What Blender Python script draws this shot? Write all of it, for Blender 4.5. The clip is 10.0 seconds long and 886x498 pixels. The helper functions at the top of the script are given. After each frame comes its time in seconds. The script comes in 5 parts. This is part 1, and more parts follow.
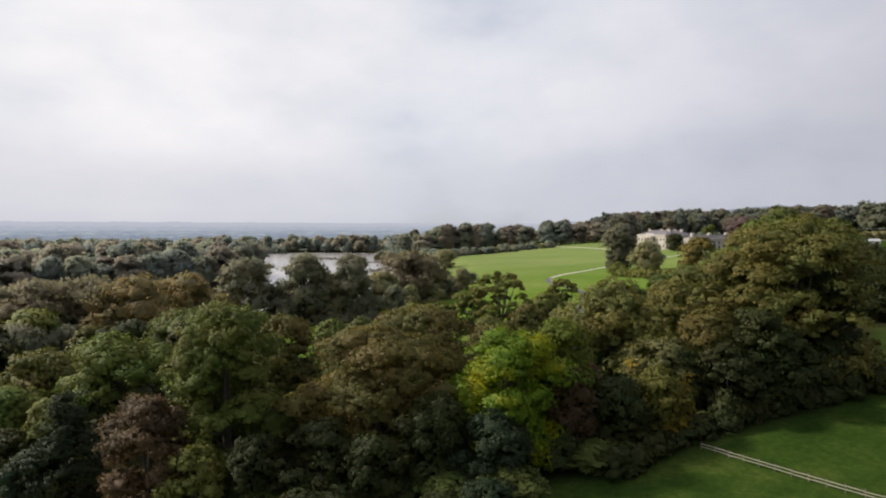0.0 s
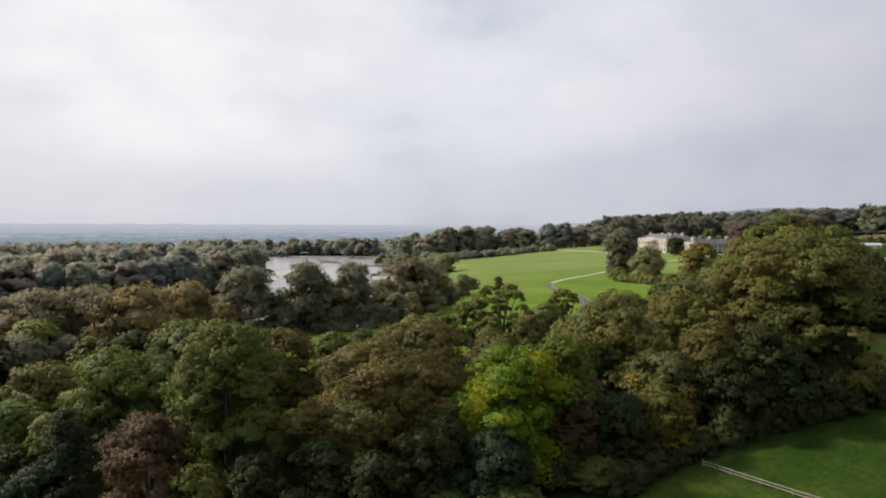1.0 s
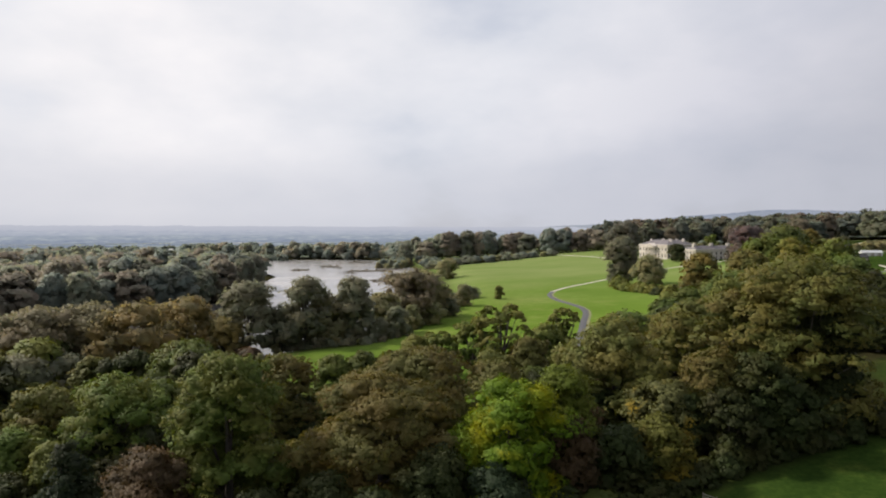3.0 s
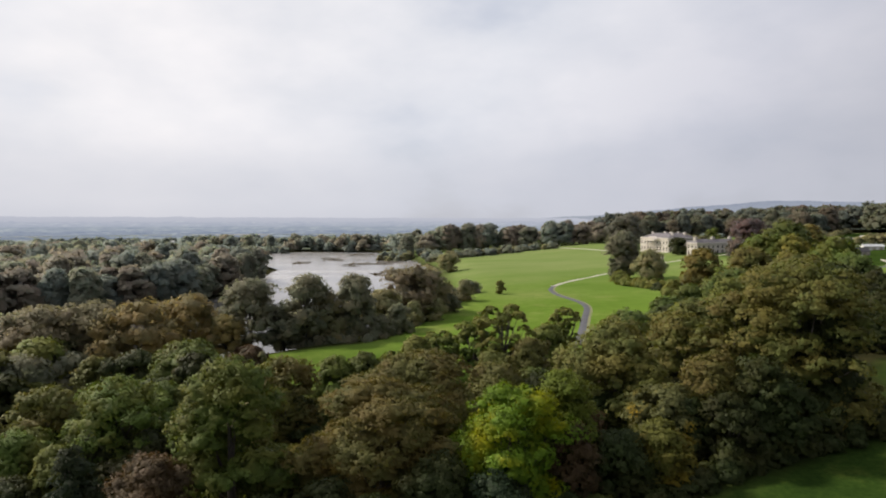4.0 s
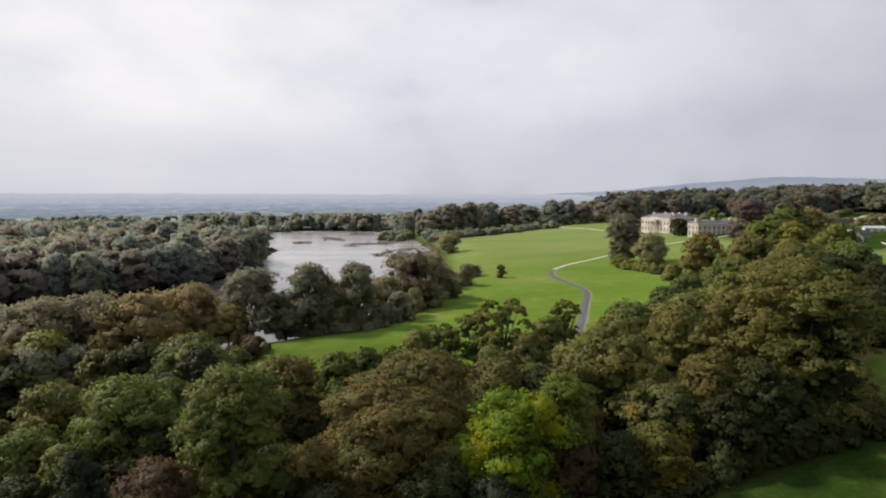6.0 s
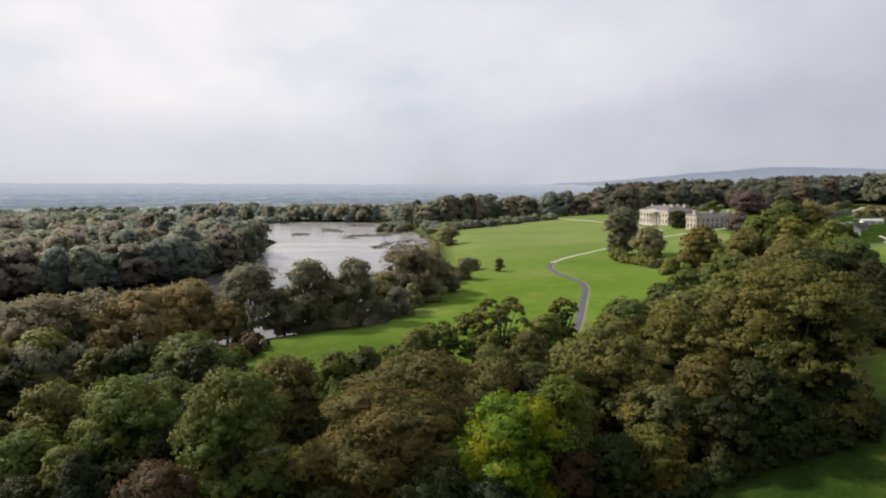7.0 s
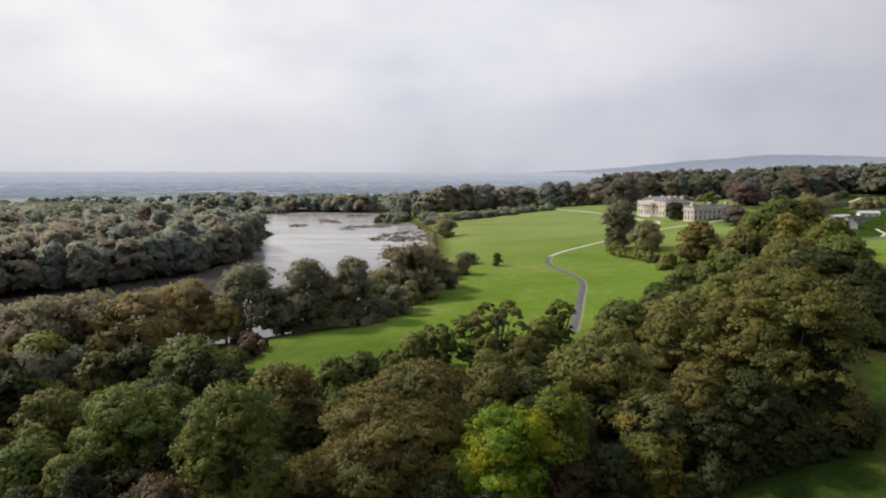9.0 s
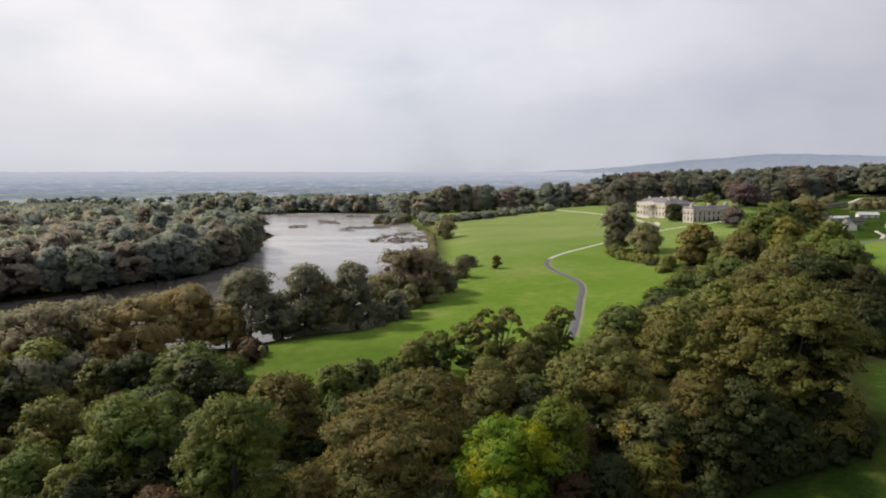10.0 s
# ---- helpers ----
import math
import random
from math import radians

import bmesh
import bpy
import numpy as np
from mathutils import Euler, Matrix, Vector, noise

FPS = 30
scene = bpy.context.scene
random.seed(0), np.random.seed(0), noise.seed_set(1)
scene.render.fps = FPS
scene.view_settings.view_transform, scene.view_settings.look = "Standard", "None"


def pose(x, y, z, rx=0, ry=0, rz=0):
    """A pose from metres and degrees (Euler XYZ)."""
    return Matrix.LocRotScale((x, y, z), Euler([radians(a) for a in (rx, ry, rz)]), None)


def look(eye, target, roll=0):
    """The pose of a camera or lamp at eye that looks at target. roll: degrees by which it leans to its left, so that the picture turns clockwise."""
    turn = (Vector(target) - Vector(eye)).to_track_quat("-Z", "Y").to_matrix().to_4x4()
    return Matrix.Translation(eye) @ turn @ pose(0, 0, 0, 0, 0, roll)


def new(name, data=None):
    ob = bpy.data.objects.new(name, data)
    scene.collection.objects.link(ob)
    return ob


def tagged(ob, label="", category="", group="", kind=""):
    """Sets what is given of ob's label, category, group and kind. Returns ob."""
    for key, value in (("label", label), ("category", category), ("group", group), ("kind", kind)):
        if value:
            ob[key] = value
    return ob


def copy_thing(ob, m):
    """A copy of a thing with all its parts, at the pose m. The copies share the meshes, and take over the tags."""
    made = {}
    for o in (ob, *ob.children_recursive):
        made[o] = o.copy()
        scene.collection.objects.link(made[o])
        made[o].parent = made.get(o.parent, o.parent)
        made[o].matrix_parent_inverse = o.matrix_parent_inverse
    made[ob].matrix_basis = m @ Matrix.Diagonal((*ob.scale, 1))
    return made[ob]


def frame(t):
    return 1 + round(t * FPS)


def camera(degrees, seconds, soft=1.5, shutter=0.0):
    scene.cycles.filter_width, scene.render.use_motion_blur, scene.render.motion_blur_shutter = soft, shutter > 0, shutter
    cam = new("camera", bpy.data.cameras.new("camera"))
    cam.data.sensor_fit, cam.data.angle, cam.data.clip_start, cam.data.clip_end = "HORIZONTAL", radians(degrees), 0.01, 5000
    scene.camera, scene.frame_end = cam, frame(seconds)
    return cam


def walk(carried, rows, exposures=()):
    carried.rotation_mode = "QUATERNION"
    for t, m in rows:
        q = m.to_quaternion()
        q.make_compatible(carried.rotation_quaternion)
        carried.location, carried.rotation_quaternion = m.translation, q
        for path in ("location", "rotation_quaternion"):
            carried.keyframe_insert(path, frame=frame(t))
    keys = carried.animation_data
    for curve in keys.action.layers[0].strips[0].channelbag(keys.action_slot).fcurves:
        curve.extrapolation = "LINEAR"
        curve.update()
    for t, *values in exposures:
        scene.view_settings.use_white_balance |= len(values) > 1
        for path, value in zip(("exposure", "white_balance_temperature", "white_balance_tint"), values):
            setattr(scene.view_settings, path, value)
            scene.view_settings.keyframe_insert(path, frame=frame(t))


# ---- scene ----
cam = camera(70.2, 10.0, soft=2.0)
METRES, EYE, TILT, LEAN, TURN = 20.0, 40.0, -1.9, 0.0, 0.0
ROWS = [
    (0.0, 0.0, 0.0, 0.0, 0.0, 0.0, -0.0),
    (0.5, -0.0008, 0.0027, 0.0501, 0.04, 0.02, 0.02),
    (1.0, -0.001, -0.002, 0.1039, 0.07, 0.14, 0.05),
    (1.5, -0.0009, -0.0042, 0.1554, 0.1, 0.18, 0.04),
    (2.0, 0.0001, -0.0073, 0.2111, 0.12, 0.26, 0.04),
    (2.5, 0.0007, -0.0097, 0.262, 0.12, 0.35, 0.03),
    (4.0, -0.0009, -0.0119, 0.4201, 0.25, -0.58, 0.04),
    (4.5, 0.0001, -0.0127, 0.469, 0.31, -1.27, 0.06),
    (5.0, 0.0004, -0.0137, 0.5238, 0.34, -1.87, 0.09),
    (5.5, 0.0004, -0.0143, 0.5723, 0.36, -2.31, 0.06),
    (7.0, 0.0043, -0.0241, 0.7264, 0.2, -3.69, 0.05),
    (7.5, 0.0039, -0.031, 0.769, 0.14, -4.15, 0.02),
    (8.0, 0.0039, -0.0365, 0.8178, 0.07, -4.66, 0.03),
    (8.5, 0.0043, -0.033, 0.8614, 0.01, -4.79, 0.07),
    (9.0, 0.0047, -0.027, 0.9098, -0.01, -4.82, 0.12),
    (9.5, 0.0051, -0.031, 0.9528, -0.04, -4.84, 0.16),
    (10.0, 0.007, -0.0342, 0.997, -0.05, -4.88, 0.19),
]
walk(cam, [(t, pose(0, 0, EYE, TILT, LEAN, TURN) @ pose(METRES * x, METRES * y, METRES * z, 90 + pitch, roll, yaw)) for t, x, y, z, yaw, pitch, roll in ROWS])

# ---------------------------------------------------------------- light
SUN_AZ, SUN_EL = radians(-66), radians(40)          # from straight ahead, to the left
TO_SUN = Vector((math.sin(SUN_AZ) * math.cos(SUN_EL), math.cos(SUN_AZ) * math.cos(SUN_EL), math.sin(SUN_EL)))
scene.view_settings.exposure = 0.0

world = bpy.data.worlds.new("sky")
scene.world = world
world.use_nodes = True


class Nodes:
    """A short way of writing node trees."""

    def __init__(self, tree):
        self.tree = tree
        tree.nodes.clear()

    def add(self, kind, inputs=None, **props):
        node = self.tree.nodes.new(kind)
        for key, value in props.items():
            setattr(node, key, value)
        for key, value in (inputs or {}).items():
            if isinstance(value, bpy.types.NodeSocket):
                self.tree.links.new(value, node.inputs[key])
            else:
                node.inputs[key].default_value = value
        return node

    def ramp(self, fac, stops, mode="LINEAR"):
        node = self.add("ShaderNodeValToRGB", {"Fac": fac})
        ramp = node.color_ramp
        ramp.interpolation = mode
        while len(ramp.elements) < len(stops):
            ramp.elements.new(0.5)
        for element, (at, colour) in zip(ramp.elements, stops):
            element.position = at
            element.color = colour if len(colour) == 4 else (*colour, 1)
        return node.outputs["Color"]

    def mix(self, fac, a, b, blend="MIX"):
        node = self.add("ShaderNodeMix", {0: fac, 6: a, 7: b}, data_type="RGBA", blend_type=blend)
        return node.outputs[2]

    def math(self, op, a, b=0.0, clamp=False):
        return self.add("ShaderNodeMath", {0: a, 1: b}, operation=op, use_clamp=clamp).outputs[0]

    def noise(self, vector, scale, detail=3.0, rough=0.55, dims="3D"):
        return self.add("ShaderNodeTexNoise", {"Vector": vector, "Scale": scale, "Detail": detail, "Roughness": rough},
                        noise_dimensions=dims).outputs["Fac"]


def build_sky():
    n = Nodes(world.node_tree)
    way = n.add("ShaderNodeTexCoord").outputs["Generated"]
    clear = n.add("ShaderNodeTexSky", sky_type="NISHITA", sun_disc=False, sun_elevation=SUN_EL, sun_rotation=SUN_AZ)
    clear.air_density, clear.dust_density = 1.0, 2.0
    blue = n.mix(1.0, clear.outputs[0], (0.105, 0.105, 0.105, 1), "MULTIPLY")
    # flat cloud deck: banks stretched along the horizon
    squeeze = n.add("ShaderNodeMapping", {"Vector": way, "Scale": (1.0, 1.0, 2.0), "Location": (1.63, 0.85, 2.2)}).outputs[0]
    banks = n.noise(squeeze, 2.1, 5.0, 0.5)
    wisps = n.noise(squeeze, 6.0, 4.0, 0.55)
    tone = n.math("ADD", n.math("MULTIPLY", banks, 0.8), n.math("MULTIPLY", wisps, 0.2))
    lit = n.add("ShaderNodeVectorMath", {0: way, 1: tuple(TO_SUN)}, operation="DOT_PRODUCT").outputs["Value"]
    toward = n.math("POWER", n.math("MULTIPLY_ADD", lit, 0.5), 1.0)
    toward.node.inputs[0].links[0].from_node.inputs[2].default_value = 0.5
    grey = n.ramp(tone, [(0.32, (0.62, 0.64, 0.71)), (0.47, (0.74, 0.745, 0.78)), (0.62, (0.88, 0.86, 0.87))])
    gain = n.ramp(toward, [(0.10, (0.17, 0.18, 0.20)), (0.31, (0.26, 0.27, 0.31)), (0.42, (0.56, 0.58, 0.64)), (0.56, (0.78, 0.80, 0.87)), (0.70, (0.98, 1.0, 1.04)), (0.88, (1.14, 1.125, 1.12)), (1.0, (1.36, 1.33, 1.30))])
    cloud = n.mix(1.0, grey, gain, "MULTIPLY")
    up = n.add("ShaderNodeSeparateXYZ", {0: way}).outputs["Z"]
    haze = n.ramp(up, [(0.0, (1, 1, 1)), (0.035, (0.75, 0.75, 0.75)), (0.16, (0, 0, 0))], "EASE")
    cloud = n.mix(n.math("MULTIPLY", haze, 0.75), cloud, (0.575, 0.585, 0.65, 1))
    cover = n.ramp(tone, [(0.30, (0.72, 0.72, 0.72)), (0.46, (1, 1, 1))])
    sky = n.mix(cover, blue, cloud)
    back = n.add("ShaderNodeBackground", {"Color": sky, "Strength": 1.0})
    n.add("ShaderNodeOutputWorld", {"Surface": back.outputs[0]})


build_sky()
sun = new("sun", bpy.data.lights.new("sun", "SUN"))
sun.data.energy, sun.data.angle, sun.data.color = 4.6, radians(7), (1.0, 0.91, 0.77)
sun.matrix_world = look((0, 0, 300), Vector((0, 0, 300)) - TO_SUN)


# ---------------------------------------------------------------- materials
def material(name):
    m = bpy.data.materials.new(name)
    m.use_nodes = True
    return m, Nodes(m.node_tree)


def finish(n, colour, rough=0.8, bump=None, strength=0.3, distance=0.05, **more):
    inputs = {"Base Color": colour, "Roughness": rough}
    inputs.update(more)
    if bump is not None:
        inputs["Normal"] = n.add("ShaderNodeBump", {"Height": bump, "Strength": strength, "Distance": distance}).outputs[0]
    shader = n.add("ShaderNodeBsdfPrincipled", inputs)
    n.add("ShaderNodeOutputMaterial", {"Surface": shader.outputs[0]})
    return shader


def shade(c, k):
    return (c[0] * k, c[1] * k, c[2] * k, 1)


def leaf_material(name, base, second=None, patch=0.5, haze_sheen=0.0, gloss=0.12, fine=1.0, relief=0.35):
    """Leaves: colour varies from spray to spray, over the crown and from tree to tree; some light comes through."""
    m, n = material(name)
    second = second or (base[0] * 1.35, base[1] * 1.05, base[2] * 0.9)
    where = n.add("ShaderNodeTexCoord").outputs["Object"]
    big = n.noise(where, 0.16, 2.0)
    patchy = n.ramp(big, [(patch - 0.08, (0, 0, 0)), (patch + 0.10, (1, 1, 1))])
    colour = n.mix(patchy, (*base, 1), (*second, 1))
    island = n.add("ShaderNodeNewGeometry").outputs["Random Per Island"]
    tree = n.add("ShaderNodeObjectInfo").outputs["Random"]
    clumps = n.noise(where, 0.75, 2.0)
    value = n.math("MULTIPLY_ADD", island, 0.22 * fine)
    value.node.inputs[2].default_value = 0.70 - 0.11 * fine
    value = n.math("ADD", value, n.math("MULTIPLY", clumps, 0.6))
    fade = n.math("MULTIPLY_ADD", tree, 0.3)
    fade.node.inputs[2].default_value = 0.85
    hue = n.math("MULTIPLY_ADD", tree, 0.028)
    hue.node.inputs[2].default_value = 0.476
    colour = n.add("ShaderNodeHueSaturation", {"Hue": hue, "Saturation": 1.1 if fine == 1 else 1.04, "Value": n.math("MULTIPLY", value, fade), "Color": colour}).outputs[0]
    rough = n.add("ShaderNodeBump", {"Height": n.noise(where, 1.6 if fine == 1 else 0.9, 5.0, 0.65), "Strength": relief, "Distance": 0.5 if fine == 1 else 1.6}).outputs[0]
    body = n.add("ShaderNodeBsdfPrincipled", {"Base Color": colour, "Normal": rough, "Roughness": 0.6, "Specular IOR Level": gloss, "Sheen Weight": haze_sheen, "Sheen Roughness": 0.7, "Sheen Tint": (0.78, 0.86, 1.0, 1)})
    glow = n.add("ShaderNodeBsdfTranslucent", {"Color": n.mix(1.0, colour, (1.25, 1.2, 0.6, 1) if fine == 1 else (1.05, 1.08, 0.95, 1), "MULTIPLY")})
    # Farther tints let more light through, lifting their darks as haze would.
    both = n.add("ShaderNodeMixShader", {0: 0.28 if fine == 1 else 0.5, 1: body.outputs[0], 2: glow.outputs[0]})
    n.add("ShaderNodeOutputMaterial", {"Surface": both.outputs[0]})
    return m


LEAVES = {
    "lime": ((0.108, 0.172, 0.026), (0.245, 0.240, 0.024), "yellow-green lime crown"),
    "spring": ((0.110, 0.165, 0.034), (0.125, 0.160, 0.034), "bright green crown"),
    "lime2": ((0.143, 0.167, 0.050), None, "pale yellow-green crown"),
    "fresh": ((0.092, 0.130, 0.036), (0.120, 0.130, 0.036), "fresh green crown"),
    "green": ((0.086, 0.118, 0.038), (0.104, 0.120, 0.038), "mid-green leafy crown"),
    "olive": ((0.112, 0.122, 0.042), (0.140, 0.124, 0.042), "olive-green crown turning brown"),
    "beech": ((0.098, 0.110, 0.034), (0.124, 0.110, 0.034), "olive-green beech crown turning brown"),
    "bronze": ((0.142, 0.118, 0.042), (0.112, 0.114, 0.040), "bronze autumn crown"),
    # dark and blue: dark greens lowered further to hold the wood's shade
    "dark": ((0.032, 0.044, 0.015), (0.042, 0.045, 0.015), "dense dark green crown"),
    "moss": ((0.132, 0.158, 0.048), (0.155, 0.158, 0.048), "mossy green crown"),
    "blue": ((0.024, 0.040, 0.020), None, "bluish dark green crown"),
    "rust": ((0.118, 0.088, 0.046), (0.092, 0.076, 0.042), "rusty brown crown"),
    "russet": ((0.072, 0.050, 0.026), (0.054, 0.047, 0.025), "dark russet crown"),
    "gold": ((0.098, 0.100, 0.042), (0.255, 0.170, 0.026), "crown half turned golden yellow"),
    "mustard": ((0.100, 0.110, 0.030), (0.160, 0.134, 0.026), "mustard-yellow autumn crown"),
    "amber": ((0.160, 0.128, 0.040), (0.102, 0.106, 0.036), "amber autumn crown"),
    "dusk": ((0.125, 0.128, 0.085), (0.145, 0.128, 0.080), "dull dark olive crown"),
    "copper": ((0.125, 0.098, 0.090), None, "dark copper-purple crown"),
    "grey": ((0.134, 0.132, 0.125), None, "silvery grey-green crown"),
    # shore, upland and far tints are paled: distance haze put into leaf colour
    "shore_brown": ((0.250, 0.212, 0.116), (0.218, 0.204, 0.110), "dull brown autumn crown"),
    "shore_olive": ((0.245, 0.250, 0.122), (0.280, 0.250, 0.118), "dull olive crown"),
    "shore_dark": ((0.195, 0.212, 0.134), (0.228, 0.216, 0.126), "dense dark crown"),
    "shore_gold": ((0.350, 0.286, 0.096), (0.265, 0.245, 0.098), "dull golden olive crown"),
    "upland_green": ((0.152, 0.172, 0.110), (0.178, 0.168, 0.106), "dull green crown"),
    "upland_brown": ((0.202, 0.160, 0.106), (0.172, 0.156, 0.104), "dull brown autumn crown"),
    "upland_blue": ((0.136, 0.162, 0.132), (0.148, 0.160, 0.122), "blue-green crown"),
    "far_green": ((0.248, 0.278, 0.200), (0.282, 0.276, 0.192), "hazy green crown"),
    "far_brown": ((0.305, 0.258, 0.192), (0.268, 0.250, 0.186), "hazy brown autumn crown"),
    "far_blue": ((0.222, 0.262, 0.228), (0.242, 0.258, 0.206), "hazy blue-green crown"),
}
HAZE_SHEEN = {"far": 0.15, "upl": 0.12, "dus": 0.2, "cop": 0.2, "sho": 0.1}      # bluish leaf sheen standing for haze before the farther trees
LEAF = {key: leaf_material("leaves_" + key, a, b, {"gold": 0.58, "lime": 0.56}.get(key, 0.5), HAZE_SHEEN.get(key[:3], 0.0), 0.16,
                           0.5 if key[:3] in HAZE_SHEEN else 1.0, 0.3 if key[:3] in HAZE_SHEEN else 0.35) for key, (a, b, _) in LEAVES.items()}


def bark_material():
    m, n = material("bark")
    where = n.add("ShaderNodeTexCoord").outputs["Object"]
    stretch = n.add("ShaderNodeMapping", {"Vector": where, "Scale": (4, 4, 0.7)}).outputs[0]
    grain = n.noise(stretch, 2.0, 5.0)
    finish(n, n.ramp(grain, [(0.3, (0.035, 0.028, 0.022)), (0.7, (0.12, 0.10, 0.085))]), 0.9, grain, 0.6, 0.05)
    return m


BARK = bark_material()


def ground_material():
    """Mown park grass, rough meadow, leaf litter under trees and far farmland, by the ground's own cover map."""
    m, n = material("ground")
    where = n.add("ShaderNodeTexCoord").outputs["Object"]
    cover = n.add("ShaderNodeSeparateColor", {0: n.add("ShaderNodeVertexColor", layer_name="cover").outputs["Color"]})
    wood, meadow, farm = cover.outputs
    broad = n.noise(where, 0.018, 3.0)
    tufts = n.noise(where, 0.35, 4.0)
    blades = n.noise(where, 6.0, 3.0)
    lawn = n.ramp(broad, [(0.34, (0.090, 0.158, 0.022)), (0.5, (0.122, 0.190, 0.032)), (0.66, (0.168, 0.212, 0.052))])
    sward = n.ramp(n.noise(where, 0.22, 6.0, 0.7), [(0.38, (0, 0, 0)), (0.62, (1, 1, 1))])
    lawn = n.mix(n.math("MULTIPLY", sward, 0.8), lawn, (0.090, 0.148, 0.022, 1))
    worn = n.ramp(n.noise(where, 0.045, 4.0, 0.6), [(0.56, (0, 0, 0)), (0.70, (1, 1, 1))])
    lawn = n.mix(n.math("MULTIPLY", worn, 0.45), lawn, (0.200, 0.212, 0.070, 1))
    # Lawn pales farther north: haze painted into the grass colour.
    north = n.add("ShaderNodeSeparateXYZ", {0: where}).outputs["Y"]
    upper = n.add("ShaderNodeMapRange", {"Value": n.math("ADD", north, n.math("MULTIPLY", broad, 160.0)), "From Min": 300.0, "From Max": 640.0}, interpolation_type="SMOOTHSTEP").outputs[0]
    hazed_lawn = n.ramp(n.noise(n.add("ShaderNodeMapping", {"Vector": where, "Scale": (0.4, 1.0, 1.0), "Rotation": (0, 0, 0.5)}).outputs[0], 0.03, 5.0, 0.6), [(0.35, (0.145, 0.200, 0.062)), (0.65, (0.198, 0.232, 0.096))])
    lawn = n.mix(n.math("MULTIPLY", upper, 0.85), lawn, hazed_lawn)
    stripe = n.add("ShaderNodeTexWave", {"Vector": where, "Scale": 0.09, "Distortion": 3.0, "Detail": 2.0, "Detail Scale": 0.3}, bands_direction="Y").outputs["Fac"]
    lawn = n.mix(n.math("MULTIPLY", stripe, 0.10), lawn, (0.14, 0.18, 0.04, 1))
    rough = n.ramp(n.noise(where, 0.12, 5.0, 0.65), [(0.30, (0.018, 0.036, 0.008)), (0.48, (0.026, 0.049, 0.010)), (0.60, (0.040, 0.062, 0.013)), (0.74, (0.060, 0.068, 0.020))])
    tussock = n.ramp(n.noise(where, 1.1, 5.0, 0.7), [(0.36, (0.45, 0.5, 0.45)), (0.5, (1, 1, 1)), (0.66, (1.75, 1.55, 1.3))])
    rough = n.mix(0.4, rough, tussock, "MULTIPLY")
    litter = n.ramp(tufts, [(0.3, (0.016, 0.018, 0.008)), (0.7, (0.038, 0.034, 0.016))])
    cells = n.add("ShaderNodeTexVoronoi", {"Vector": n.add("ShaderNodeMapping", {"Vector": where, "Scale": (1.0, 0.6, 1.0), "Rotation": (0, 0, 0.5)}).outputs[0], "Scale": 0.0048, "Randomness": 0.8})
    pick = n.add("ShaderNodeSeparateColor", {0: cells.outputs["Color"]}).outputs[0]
    # Field colours greyed and blued: haze over the plain painted in.
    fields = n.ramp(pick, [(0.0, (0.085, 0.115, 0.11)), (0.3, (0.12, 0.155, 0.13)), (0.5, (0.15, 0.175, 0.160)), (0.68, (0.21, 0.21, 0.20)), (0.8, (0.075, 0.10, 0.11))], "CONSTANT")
    colour = n.mix(meadow, lawn, rough)
    colour = n.mix(wood, colour, litter)
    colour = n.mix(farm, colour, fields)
    colour = n.mix(n.math("MULTIPLY", blades, 0.35), colour, n.mix(1.0, colour, (0.55, 0.6, 0.5, 1), "MULTIPLY"))
    # Farmland gloss brightens at grazing angles, adding to the hazy look.
    finish(n, colour, 0.75, n.math("ADD", tufts, n.math("MULTIPLY", blades, 0.3)), 0.5, 0.25, **{"Specular IOR Level": n.math("MULTIPLY", farm, 0.3)})
    return m


def water_material():
    m, n = material("lake_water")
    where = n.add("ShaderNodeTexCoord").outputs["Object"]
    calm = n.add("ShaderNodeMapping", {"Vector": where, "Scale": (0.35, 1.0, 1.0)}).outputs[0]
    ripple = n.noise(calm, 0.9, 4.0)
    silt = n.noise(n.add("ShaderNodeMapping", {"Vector": where, "Scale": (0.5, 1.2, 1.0)}).outputs[0], 0.02, 4.0)
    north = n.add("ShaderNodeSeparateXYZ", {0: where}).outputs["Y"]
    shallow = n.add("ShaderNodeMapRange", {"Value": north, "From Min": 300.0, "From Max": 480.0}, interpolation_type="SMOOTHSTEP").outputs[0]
    # Near arm's shade and wood reflection darkened in; farther water is silty shallows.
    deep_shaded = n.ramp(silt, [(0.35, (0.045, 0.044, 0.042)), (0.65, (0.080, 0.074, 0.066))])
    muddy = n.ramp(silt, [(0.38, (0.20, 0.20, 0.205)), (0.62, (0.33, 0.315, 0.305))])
    colour = n.mix(shallow, deep_shaded, muddy)
    finish(n, colour, 0.20, ripple, 0.22, 0.08, **{"IOR": 1.45})
    return m


def plain(name, low, high, scale, rough=0.85, bump=0.3, detail=5.0, **more):
    m, n = material(name)
    where = n.add("ShaderNodeTexCoord").outputs["Object"]
    grain = n.noise(where, scale, detail)
    stain = n.noise(where, scale * 0.11, 3.0)
    both = n.math("ADD", n.math("MULTIPLY", grain, 0.5), n.math("MULTIPLY", stain, 0.5))
    finish(n, n.ramp(both, [(0.35, low), (0.65, high)]), rough, grain, bump, 0.03, **more)
    return m


GROUND = ground_material()
WATER = water_material()
ASPHALT = plain("asphalt", (0.044, 0.044, 0.052), (0.075, 0.075, 0.085), 3.0)
GRAVEL = plain("pale_gravel", (0.30, 0.28, 0.235), (0.45, 0.42, 0.37), 2.0)
VERGE = plain("worn_verge", (0.115, 0.135, 0.045), (0.185, 0.175, 0.080), 0.8)
MUD = plain("lake_mud", (0.028, 0.024, 0.018), (0.068, 0.057, 0.042), 0.6)
